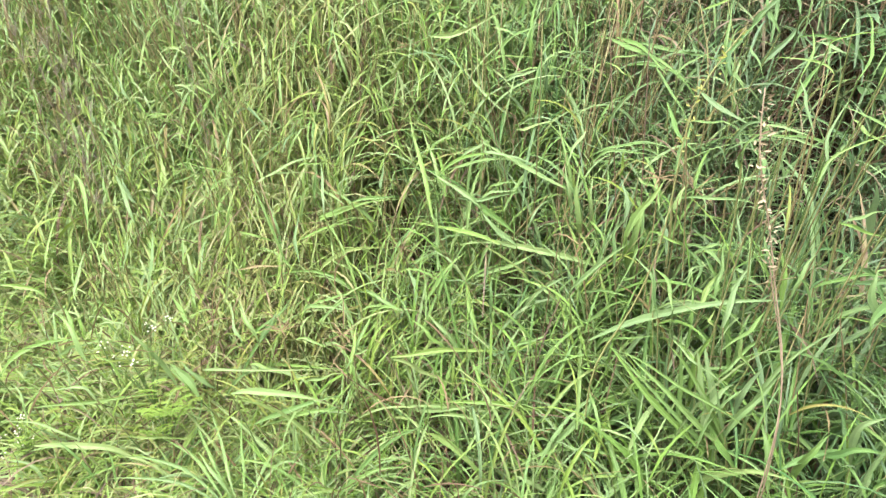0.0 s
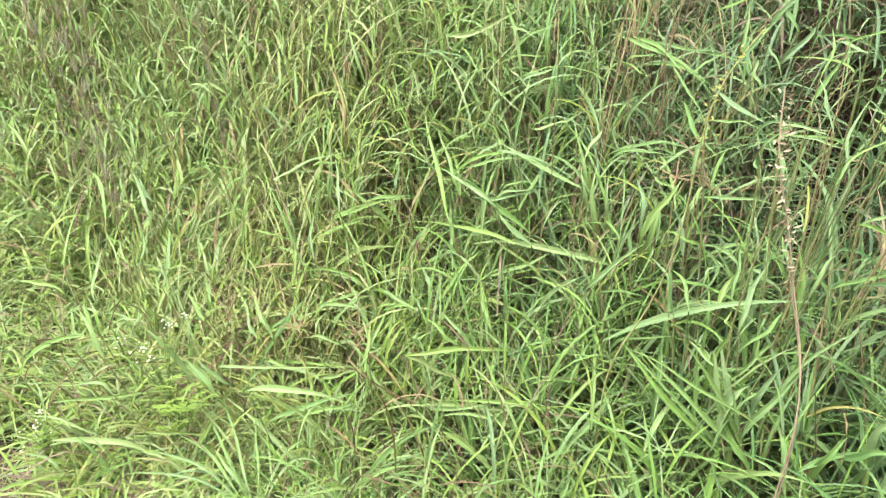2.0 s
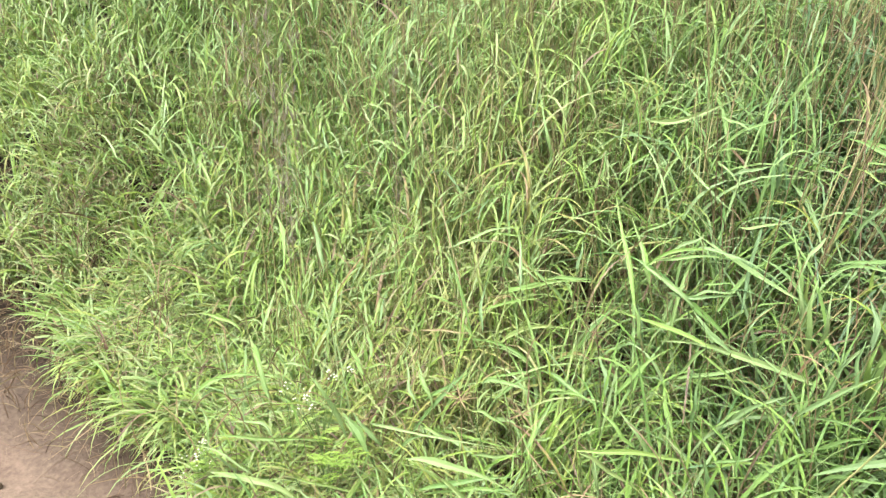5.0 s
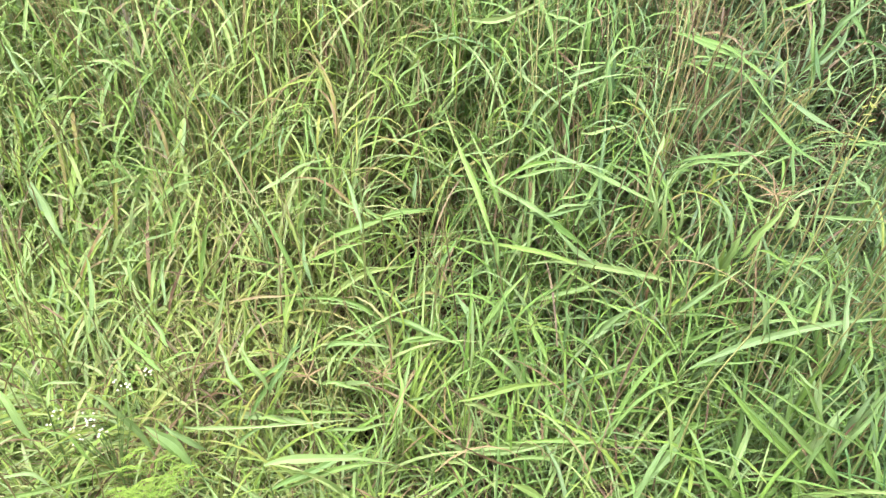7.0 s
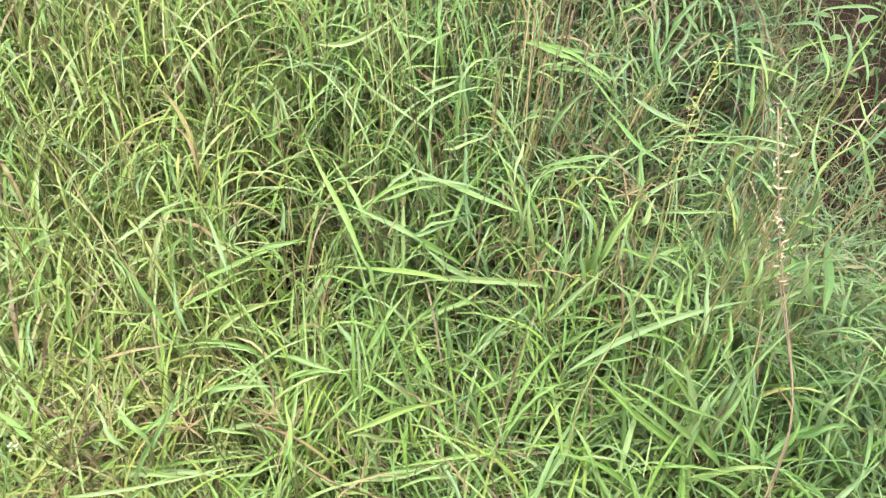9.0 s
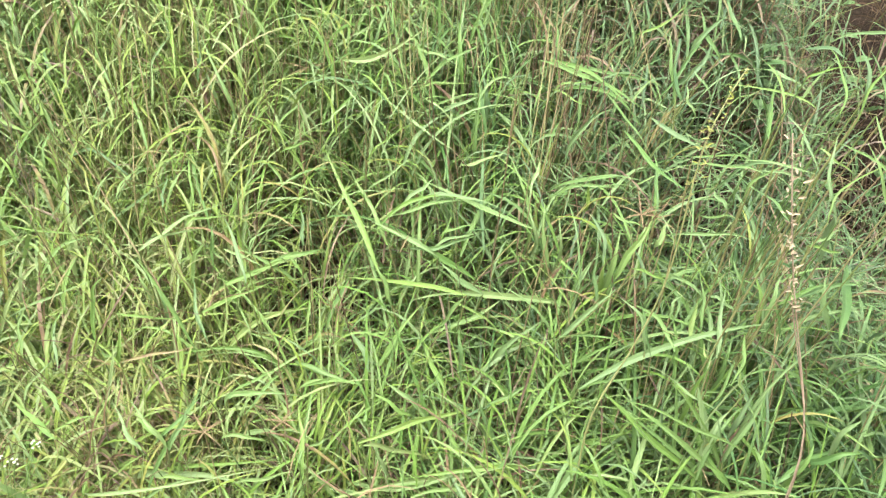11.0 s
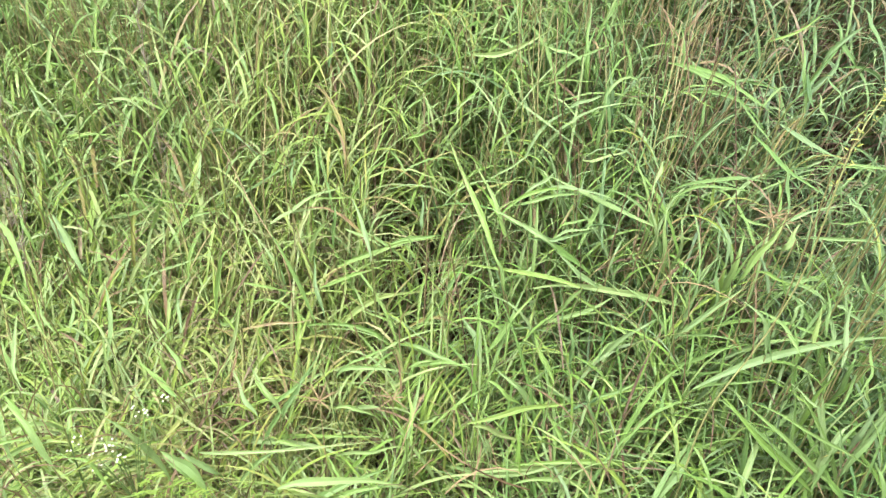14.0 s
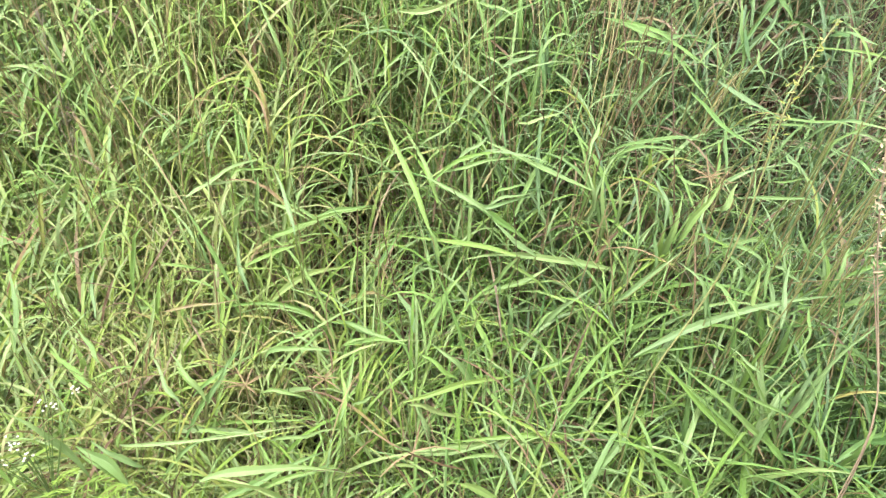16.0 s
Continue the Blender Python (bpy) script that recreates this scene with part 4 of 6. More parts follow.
tall_grass(
    ((0.052, 1.605, 1.149), (0.094, 1.604, 1.187), (0.123, 1.623, 1.214), 0.0078, 0.55),
)
tall_grass(
    ((0.629, 1.625, 1.341), (0.670, 1.618, 1.365), (0.718, 1.642, 1.396), 0.0062, 0.40),
)
tall_grass(
    ((0.723, 1.601, 1.313), (0.742, 1.596, 1.354), (0.784, 1.615, 1.385), 0.0121, 0.75),
    ((0.770, 1.577, 1.316), (0.746, 1.595, 1.355), (0.739, 1.641, 1.393), 0.0091, 0.75),
    ((0.726, 1.569, 1.294), (0.737, 1.536, 1.276), (0.757, 1.522, 1.242), 0.0059, 0.70),
)
tall_grass(
    ((0.792, 1.556, 1.350), (0.781, 1.595, 1.391), (0.776, 1.652, 1.414), 0.0089, 0.80),
)
tall_grass(
    ((-0.690, 1.626, 0.945), (-0.654, 1.627, 0.968), (-0.630, 1.644, 0.972), 0.0076, 0.30),
)
tall_grass(
    ((-0.827, 1.565, 0.849), (-0.765, 1.592, 0.920), (-0.695, 1.622, 0.939), 0.0063, 0.50),
    ((-0.862, 1.595, 0.902), (-0.865, 1.599, 0.933), (-0.874, 1.622, 0.951), 0.0076, 0.35),
)
tall_grass(
    ((-0.512, 1.582, 0.914), (-0.468, 1.569, 0.976), (-0.429, 1.572, 1.017), 0.0060, 0.40),
)
tall_grass(
    ((-0.416, 1.552, 0.905), (-0.531, 1.568, 0.911), (-0.649, 1.602, 0.898), 0.0049, 0.40),
    ((-0.396, 1.560, 0.975), (-0.386, 1.570, 1.010), (-0.357, 1.609, 1.045), 0.0060, 0.50),
)
tall_grass(
    ((-0.333, 1.529, 1.005), (-0.331, 1.573, 1.027), (-0.302, 1.645, 1.047), 0.0059, 0.45),
)
tall_grass(
    ((-0.312, 1.638, 1.029), (-0.247, 1.631, 1.053), (-0.176, 1.640, 1.052), 0.0073, 0.40),
)
tall_grass(
    ((-0.236, 1.505, 1.000), (-0.248, 1.552, 1.019), (-0.269, 1.620, 1.027), 0.0070, 0.80),
    ((-0.194, 1.543, 0.980), (-0.206, 1.584, 1.038), (-0.233, 1.636, 1.063), 0.0059, 0.50),
    ((-0.194, 1.497, 0.966), (-0.163, 1.511, 0.983), (-0.096, 1.543, 0.976), 0.0068, 0.40),
)
tall_grass(
    ((-0.057, 1.449, 0.943), (-0.050, 1.464, 0.973), (-0.006, 1.496, 0.978), 0.0055, 0.50),
    ((-0.022, 1.442, 0.930), (0.030, 1.457, 0.945), (0.075, 1.488, 0.939), 0.0110, 0.55),
)
tall_grass(
    ((-0.102, 1.639, 1.052), (-0.045, 1.592, 1.060), (-0.011, 1.545, 1.013), 0.0070, 0.50),
)
tall_grass(
    ((0.278, 1.425, 0.985), (0.310, 1.420, 1.008), (0.361, 1.438, 1.016), 0.0082, 0.55),
    ((0.291, 1.440, 1.003), (0.318, 1.432, 1.026), (0.360, 1.440, 1.023), 0.0062, 0.50),
)
tall_grass(
    ((0.321, 1.527, 1.109), (0.359, 1.511, 1.124), (0.409, 1.525, 1.142), 0.0084, 0.30),
)
tall_grass(
    ((0.578, 1.401, 1.082), (0.597, 1.362, 1.085), (0.629, 1.344, 1.077), 0.0056, 0.50),
)
tall_grass(
    ((0.723, 1.390, 1.089), (0.726, 1.318, 1.119), (0.736, 1.268, 1.137), 0.0061, 0.50),
    ((0.739, 1.332, 1.125), (0.729, 1.347, 1.137), (0.731, 1.386, 1.142), 0.0080, 0.65),
    ((0.740, 1.331, 1.121), (0.724, 1.296, 1.156), (0.727, 1.285, 1.182), 0.0068, 0.65),
)
tall_grass(
    ((-0.668, 1.372, 0.673), (-0.675, 1.400, 0.717), (-0.694, 1.438, 0.727), 0.0107, 0.60),
)
tall_grass(
    ((-0.547, 1.455, 0.668), (-0.556, 1.473, 0.714), (-0.565, 1.512, 0.748), 0.0086, 0.45),
    ((-0.492, 1.459, 0.689), (-0.470, 1.461, 0.746), (-0.445, 1.490, 0.803), 0.0072, 0.50),
)
tall_grass(
    ((-0.580, 1.503, 0.743), (-0.488, 1.487, 0.799), (-0.388, 1.492, 0.843), 0.0073, 0.50),
)
tall_grass(
    ((-0.295, 1.385, 0.838), (-0.241, 1.389, 0.831), (-0.176, 1.416, 0.813), 0.0066, 0.40),
)
tall_grass(
    ((0.039, 1.350, 0.711), (0.070, 1.350, 0.736), (0.106, 1.363, 0.733), 0.0065, 0.40),
)
tall_grass(
    ((0.312, 1.368, 0.911), (0.367, 1.369, 0.887), (0.426, 1.379, 0.823), 0.0062, 0.35),
)
tall_grass(
    ((0.753, 1.358, 0.955), (0.783, 1.340, 0.953), (0.813, 1.334, 0.923), 0.0095, 0.60),
)
tall_grass(
    ((-0.662, 1.133, 0.553), (-0.611, 1.133, 0.589), (-0.566, 1.148, 0.603), 0.0122, 0.55),
    ((-0.598, 1.100, 0.570), (-0.633, 1.123, 0.645), (-0.654, 1.157, 0.675), 0.0111, 0.50),
)
tall_grass(
    ((-0.534, 1.152, 0.619), (-0.537, 1.165, 0.639), (-0.545, 1.193, 0.637), 0.0081, 0.40),
    ((-0.569, 1.183, 0.631), (-0.522, 1.190, 0.651), (-0.480, 1.204, 0.630), 0.0072, 0.35),
    ((-0.543, 1.115, 0.575), (-0.584, 1.130, 0.632), (-0.645, 1.155, 0.669), 0.0169, 0.45),
)
tall_grass(
    ((-0.309, 1.278, 0.536), (-0.261, 1.267, 0.589), (-0.227, 1.269, 0.614), 0.0066, 0.35),
    ((-0.357, 1.267, 0.507), (-0.230, 1.223, 0.571), (0.033, 1.251, 0.622), 0.0091, 0.35),
)
tall_grass(
    ((-0.028, 1.231, 0.489), (0.015, 1.229, 0.528), (0.045, 1.239, 0.538), 0.0086, 0.70),
)
tall_grass(
    ((0.319, 1.298, 0.605), (0.308, 1.299, 0.683), (0.316, 1.317, 0.735), 0.0074, 0.50),
    ((0.319, 1.298, 0.605), (0.349, 1.295, 0.654), (0.388, 1.302, 0.668), 0.0074, 0.50),
)
tall_grass(
    ((0.793, 1.220, 0.696), (0.768, 1.208, 0.770), (0.749, 1.212, 0.821), 0.0073, 0.70),
    ((0.803, 1.222, 0.666), (0.734, 1.216, 0.795), (0.667, 1.214, 0.874), 0.0112, 0.55),
)
tall_grass(
    ((-0.740, 1.039, 0.531), (-0.679, 1.077, 0.606), (-0.578, 1.130, 0.623), 0.0182, 0.50),
)
tall_grass(
    ((-0.634, 1.028, 0.490), (-0.505, 1.098, 0.498), (-0.388, 1.182, 0.488), 0.0104, 0.40),
    ((-0.645, 1.005, 0.452), (-0.660, 1.026, 0.504), (-0.716, 1.045, 0.526), 0.0098, 0.50),
)
tall_grass(
    ((0.004, 1.176, 0.322), (-0.135, 1.186, 0.409), (-0.294, 1.208, 0.478), 0.0195, 0.30),
    ((-0.023, 1.175, 0.341), (-0.048, 1.192, 0.417), (-0.075, 1.224, 0.471), 0.0153, 0.40),
    ((-0.041, 1.155, 0.317), (-0.056, 1.183, 0.408), (-0.058, 1.226, 0.461), 0.0097, 0.50),
    ((0.048, 1.146, 0.375), (0.054, 1.147, 0.463), (0.113, 1.177, 0.513), 0.0091, 0.50),
)
tall_grass(
    ((-0.339, 1.081, 0.298), (-0.315, 1.136, 0.409), (-0.281, 1.185, 0.449), 0.0158, 0.35),
    ((-0.393, 1.053, 0.281), (-0.319, 1.108, 0.368), (-0.252, 1.184, 0.448), 0.0124, 0.75),
    ((-0.337, 1.074, 0.282), (-0.314, 1.134, 0.362), (-0.330, 1.237, 0.498), 0.0126, 0.60),
    ((-0.371, 1.062, 0.282), (-0.389, 1.069, 0.331), (-0.459, 1.082, 0.373), 0.0125, 0.50),
    ((-0.288, 1.087, 0.289), (-0.340, 1.095, 0.357), (-0.394, 1.116, 0.397), 0.0112, 0.40),
)
tall_grass(
    ((-0.621, 0.994, 0.410), (-0.481, 1.050, 0.405), (-0.387, 1.086, 0.338), 0.0182, 0.25),
    ((-0.626, 0.987, 0.399), (-0.502, 1.044, 0.407), (-0.382, 1.089, 0.340), 0.0123, 0.38),
)
tall_grass(
    ((-0.800, 1.141, 0.714), (-0.720, 1.151, 0.718), (-0.667, 1.159, 0.683), 0.0132, 0.35),
)
tall_grass(
    ((-0.157, 1.185, 0.466), (-0.065, 1.211, 0.521), (0.041, 1.259, 0.554), 0.0164, 0.65),
    ((-0.146, 1.190, 0.459), (-0.015, 1.223, 0.518), (0.061, 1.239, 0.529), 0.0125, 0.45),
)
tall_grass(
    ((-0.076, 1.154, 0.341), (-0.133, 1.161, 0.407), (-0.193, 1.176, 0.432), 0.0167, 0.50),
    ((-0.104, 1.128, 0.319), (-0.081, 1.156, 0.379), (-0.033, 1.196, 0.389), 0.0097, 0.45),
)
tall_grass(
    ((0.097, 1.133, 0.394), (0.146, 1.147, 0.464), (0.234, 1.178, 0.483), 0.0117, 0.55),
    ((0.085, 1.130, 0.392), (0.170, 1.180, 0.517), (0.254, 1.220, 0.563), 0.0129, 0.70),
)
tall_grass(
    ((0.275, 1.167, 0.595), (0.331, 1.176, 0.560), (0.422, 1.193, 0.459), 0.0166, 0.32),
)
tall_grass(
    ((0.721, 1.272, 0.733), (0.724, 1.252, 0.825), (0.741, 1.251, 0.891), 0.0143, 0.50),
)
tall_grass(
    ((0.874, 1.192, 0.693), (0.925, 1.215, 0.722), (1.031, 1.269, 0.716), 0.0128, 0.75),
    ((0.867, 1.185, 0.638), (0.848, 1.204, 0.712), (0.838, 1.236, 0.748), 0.0139, 0.60),
)
tall_grass(
    ((0.883, 1.361, 0.942), (0.929, 1.375, 0.965), (0.994, 1.410, 0.961), 0.0094, 0.65),
)
tall_grass(
    ((0.887, 1.339, 1.068), (0.924, 1.344, 1.060), (0.965, 1.373, 1.042), 0.0088, 0.45),
    ((0.891, 1.342, 1.067), (0.918, 1.346, 1.085), (0.954, 1.373, 1.084), 0.0070, 0.50),
)
tall_grass(
    ((0.949, 1.395, 1.011), (0.936, 1.374, 1.086), (0.924, 1.368, 1.133), 0.0160, 0.70),
)
tall_grass(
    ((1.000, 1.373, 0.880), (0.973, 1.379, 0.941), (0.979, 1.409, 0.969), 0.0169, 0.65),
)
tall_grass(
    ((1.000, 1.224, 0.651), (1.007, 1.234, 0.693), (1.029, 1.269, 0.717), 0.0128, 0.55),
)
tall_grass(
    ((0.873, 1.373, 1.221), (0.893, 1.345, 1.210), (0.924, 1.342, 1.186), 0.0083, 0.35),
    ((0.838, 1.325, 1.184), (0.796, 1.310, 1.196), (0.759, 1.321, 1.197), 0.0059, 0.50),
)
tall_grass(
    ((0.860, 1.469, 1.302), (0.823, 1.509, 1.312), (0.807, 1.577, 1.308), 0.0122, 0.65),
    ((0.859, 1.470, 1.354), (0.869, 1.412, 1.362), (0.874, 1.374, 1.355), 0.0118, 0.90),
)
tall_grass(
    ((0.785, 1.361, 1.234), (0.808, 1.424, 1.267), (0.861, 1.532, 1.307), 0.0098, 0.70),
    ((0.824, 1.327, 1.292), (0.797, 1.429, 1.297), (0.751, 1.546, 1.275), 0.0054, 0.35),
    ((0.784, 1.332, 1.280), (0.803, 1.422, 1.315), (0.811, 1.531, 1.333), 0.0046, 0.50),
)
tall_grass(
    ((-0.848, 1.445, 0.884), (-0.760, 1.384, 0.854), (-0.703, 1.323, 0.794), 0.0145, 0.45),
)
tall_grass(
    ((-0.735, 1.470, 0.891), (-0.676, 1.434, 0.833), (-0.646, 1.418, 0.780), 0.0207, 0.55),
)
tall_grass(
    ((-0.710, 1.195, 0.743), (-0.737, 1.239, 0.793), (-0.766, 1.310, 0.842), 0.0150, 0.35),
)
tall_grass(
    ((0.796, 1.234, 1.224), (0.747, 1.316, 1.213), (0.709, 1.415, 1.181), 0.0058, 0.50),
    ((0.736, 1.232, 1.235), (0.716, 1.285, 1.205), (0.700, 1.343, 1.133), 0.0070, 0.80),
    ((0.803, 1.235, 1.224), (0.787, 1.278, 1.268), (0.784, 1.332, 1.280), 0.0054, 0.70),
    ((0.818, 1.206, 1.164), (0.841, 1.228, 1.208), (0.925, 1.266, 1.238), 0.0047, 0.45),
    ((0.835, 1.213, 1.161), (0.824, 1.244, 1.222), (0.847, 1.293, 1.266), 0.0061, 0.70),
)
tall_grass(
    ((0.932, 1.245, 1.199), (0.879, 1.259, 1.245), (0.831, 1.281, 1.256), 0.0061, 0.60),
    ((0.931, 1.239, 1.153), (0.903, 1.246, 1.210), (0.878, 1.279, 1.264), 0.0061, 0.50),
)
tall_grass(
    ((0.885, 1.318, 1.293), (0.891, 1.345, 1.345), (0.886, 1.391, 1.382), 0.0098, 0.80),
    ((0.852, 1.314, 1.287), (0.868, 1.358, 1.336), (0.858, 1.423, 1.370), 0.0057, 0.60),
    ((0.877, 1.308, 1.282), (0.899, 1.332, 1.335), (0.953, 1.372, 1.368), 0.0056, 0.45),
    ((0.904, 1.313, 1.289), (0.903, 1.275, 1.260), (0.932, 1.266, 1.238), 0.0055, 0.50),
    ((0.917, 1.313, 1.289), (0.912, 1.336, 1.335), (0.903, 1.380, 1.371), 0.0056, 0.75),
)
tall_grass(
    ((0.954, 1.384, 1.385), (0.897, 1.384, 1.395), (0.843, 1.392, 1.368), 0.0071, 0.70),
)
tall_grass(
    ((0.669, 1.548, 1.249), (0.714, 1.571, 1.308), (0.759, 1.619, 1.364), 0.0077, 0.80),
)
tall_grass(
    ((0.727, 1.272, 1.162), (0.732, 1.251, 1.210), (0.766, 1.243, 1.233), 0.0054, 0.50),
)
tall_grass(
    ((0.750, 1.176, 1.174), (0.745, 1.250, 1.184), (0.732, 1.345, 1.185), 0.0069, 0.75),
)
tall_grass(
    ((0.814, 1.362, 1.320), (0.831, 1.354, 1.341), (0.888, 1.363, 1.345), 0.0042, 0.50),
)
tall_grass(
    ((-0.157, 1.123, 0.304), (-0.260, 1.151, 0.412), (-0.388, 1.180, 0.485), 0.0099, 0.15),
    ((-0.230, 1.106, 0.292), (-0.195, 1.132, 0.374), (-0.151, 1.176, 0.427), 0.0110, 0.65),
)
tall_grass(
    ((-0.537, 0.987, 0.291), (-0.489, 1.017, 0.351), (-0.412, 1.066, 0.373), 0.0111, 0.60),
    ((-0.465, 1.012, 0.310), (-0.520, 1.015, 0.395), (-0.575, 1.017, 0.421), 0.0098, 0.70),
    ((-0.567, 0.963, 0.303), (-0.611, 0.968, 0.375), (-0.688, 0.953, 0.377), 0.0110, 0.50),
)
tall_grass(
    ((-0.453, 1.100, 0.406), (-0.354, 1.124, 0.412), (-0.284, 1.163, 0.413), 0.0087, 0.25),
)
tall_grass(
    ((-0.389, 1.213, 0.476), (-0.429, 1.198, 0.578), (-0.491, 1.184, 0.643), 0.0151, 0.45),
)
tall_grass(
    ((0.047, 1.258, 0.540), (0.053, 1.278, 0.611), (0.010, 1.292, 0.651), 0.0106, 0.45),
)
tall_grass(
    ((-0.522, 1.038, 0.421), (-0.603, 1.012, 0.460), (-0.702, 0.989, 0.462), 0.0073, 0.35),
)
tall_grass(
    ((-0.431, 1.020, 0.300), (-0.435, 1.033, 0.364), (-0.472, 1.052, 0.410), 0.0110, 0.60),
)
tall_grass(
    ((-0.502, 1.085, 0.507), (-0.549, 1.080, 0.533), (-0.632, 1.063, 0.507), 0.0086, 0.40),
    ((-0.442, 1.121, 0.527), (-0.481, 1.123, 0.586), (-0.532, 1.123, 0.593), 0.0085, 0.45),
)
tall_grass(
    ((-0.643, 0.933, 0.303), (-0.594, 0.956, 0.339), (-0.542, 0.993, 0.346), 0.0098, 0.50),
)
tall_grass(((-0.835, 1.505, 1.031), (-0.854, 1.513, 1.061), (-0.874, 1.522, 1.093), 0.014, 0.16))
tall_grass(((-0.821, 1.503, 1.017), (-0.842, 1.514, 1.053), (-0.857, 1.523, 1.083), 0.014, 0.16))
tall_grass(
    ((-0.441, 1.372, 0.413), (-0.211, 1.316, 0.521), (-0.053, 1.287, 0.520), 0.0197, 0.40),
    ((-0.419, 1.367, 0.413), (-0.194, 1.317, 0.528), (0.016, 1.303, 0.583), 0.0129, 0.40),
)
tall_grass(
    ((-0.093, 1.131, 0.319), (-0.288, 1.218, 0.384), (-0.445, 1.335, 0.428), 0.0150, 0.45),
    ((-0.118, 1.124, 0.319), (-0.168, 1.141, 0.370), (-0.243, 1.176, 0.364), 0.0127, 0.60),
)
tall_grass(
    ((-0.414, 1.037, 0.291), (-0.389, 1.129, 0.338), (-0.363, 1.212, 0.365), 0.0239, 0.55),
)
tall_grass(
    ((-0.479, 1.179, 0.300), (-0.523, 1.110, 0.352), (-0.606, 1.058, 0.361), 0.0143, 0.35),
)
tall_grass(
    ((0.103, 1.194, 0.333), (-0.004, 1.218, 0.426), (-0.032, 1.242, 0.446), 0.0090, 0.40),
)
tall_grass(
    ((0.136, 1.279, 0.470), (0.087, 1.273, 0.570), (0.026, 1.313, 0.602), 0.0100, 0.40),
    ((0.118, 1.318, 0.519), (0.256, 1.252, 0.583), (0.358, 1.264, 0.622), 0.0138, 0.45),
)
tall_grass(
    ((-0.099, 1.371, 0.564), (-0.022, 1.325, 0.628), (0.029, 1.306, 0.591), 0.0133, 0.45),
)
tall_grass(
    ((0.491, 1.292, 0.609), (0.385, 1.250, 0.637), (0.223, 1.266, 0.582), 0.0143, 0.40),
)
tall_grass(
    ((0.530, 1.214, 0.477), (0.466, 1.182, 0.531), (0.442, 1.192, 0.520), 0.0103, 0.40),
)
tall_grass(
    ((0.568, 1.313, 0.678), (0.534, 1.226, 0.640), (0.439, 1.200, 0.534), 0.0175, 0.60),
)
tall_grass(
    ((0.764, 1.413, 0.937), (0.759, 1.319, 0.905), (0.751, 1.300, 0.847), 0.0094, 0.60),
)
tall_grass(
    ((0.769, 1.262, 0.647), (0.711, 1.230, 0.719), (0.542, 1.321, 0.808), 0.0108, 0.60),
    ((0.810, 1.242, 0.641), (0.754, 1.232, 0.738), (0.730, 1.260, 0.761), 0.0134, 0.60),
)
tall_grass(
    ((0.898, 1.223, 0.626), (0.905, 1.196, 0.727), (0.932, 1.221, 0.761), 0.0167, 0.60),
    ((0.921, 1.250, 0.685), (0.955, 1.199, 0.752), (1.005, 1.205, 0.761), 0.0143, 0.85),
)
tall_grass(
    ((0.523, 1.385, 0.792), (0.532, 1.372, 0.924), (0.546, 1.409, 0.980), 0.0085, 0.70),
)
tall_grass(
    ((0.664, 1.439, 0.953), (0.706, 1.349, 0.945), (0.671, 1.333, 0.879), 0.0071, 0.70),
    ((0.672, 1.435, 0.952), (0.724, 1.357, 0.975), (0.759, 1.333, 0.912), 0.0083, 0.60),
)
tall_grass(
    ((0.774, 1.357, 0.830), (0.792, 1.315, 0.914), (0.831, 1.331, 0.936), 0.0094, 0.80),
    ((0.834, 1.352, 0.847), (0.781, 1.272, 0.827), (0.739, 1.259, 0.766), 0.0082, 0.60),
    ((0.786, 1.322, 0.777), (0.784, 1.290, 0.862), (0.795, 1.318, 0.901), 0.0096, 0.70),
)
tall_grass(
    ((0.994, 1.357, 0.915), (0.984, 1.466, 0.943), (0.898, 1.332, 0.970), 0.0110, 0.80),
    ((0.924, 1.379, 0.947), (1.011, 1.433, 0.945), (1.072, 1.437, 0.949), 0.0120, 0.80),
)
tall_grass(
    ((0.915, 1.669, 1.092), (0.858, 1.595, 1.133), (0.710, 1.553, 1.136), 0.0081, 0.60),
)
tall_grass(
    ((0.748, 1.732, 1.232), (0.789, 1.712, 1.275), (0.834, 1.796, 1.333), 0.0160, 0.80),
)
tall_grass(
    ((0.968, 1.830, 1.221), (0.902, 1.775, 1.290), (0.808, 1.742, 1.289), 0.0136, 0.80),
)
tall_grass(
    ((0.501, 1.657, 1.226), (0.589, 1.618, 1.238), (0.663, 1.588, 1.174), 0.0107, 0.70),
    ((0.488, 1.707, 1.275), (0.604, 1.651, 1.267), (0.712, 1.664, 1.245), 0.0097, 0.70),
)
tall_grass(
    ((0.160, 1.653, 1.202), (0.247, 1.548, 1.168), (0.315, 1.527, 1.132), 0.0081, 0.45),
)
tall_grass(
    ((-0.227, 1.655, 1.063), (-0.186, 1.567, 1.018), (-0.140, 1.498, 0.890), 0.0094, 0.70),
)
tall_grass(
    ((-0.267, 1.516, 0.773), (-0.287, 1.493, 0.825), (-0.325, 1.533, 0.873), 0.0115, 0.50),
    ((-0.286, 1.505, 0.718), (-0.244, 1.472, 0.797), (-0.297, 1.519, 0.847), 0.0126, 0.75),
)
tall_grass(
    ((-1.218, 1.751, 0.658), (-1.197, 1.750, 0.741), (-1.194, 1.772, 0.774), 0.0195, 0.45),
)
tall_grass(
    ((-0.130, 1.671, 1.112), (-0.146, 1.651, 1.198), (-0.213, 1.726, 1.294), 0.0096, 0.50),
)
tall_grass(
    ((0.325, 1.632, 1.202), (0.308, 1.644, 1.296), (0.315, 1.720, 1.371), 0.0102, 0.60),
)
tall_grass(
    ((0.355, 1.553, 1.057), (0.346, 1.541, 1.183), (0.353, 1.583, 1.247), 0.0084, 0.60),
)
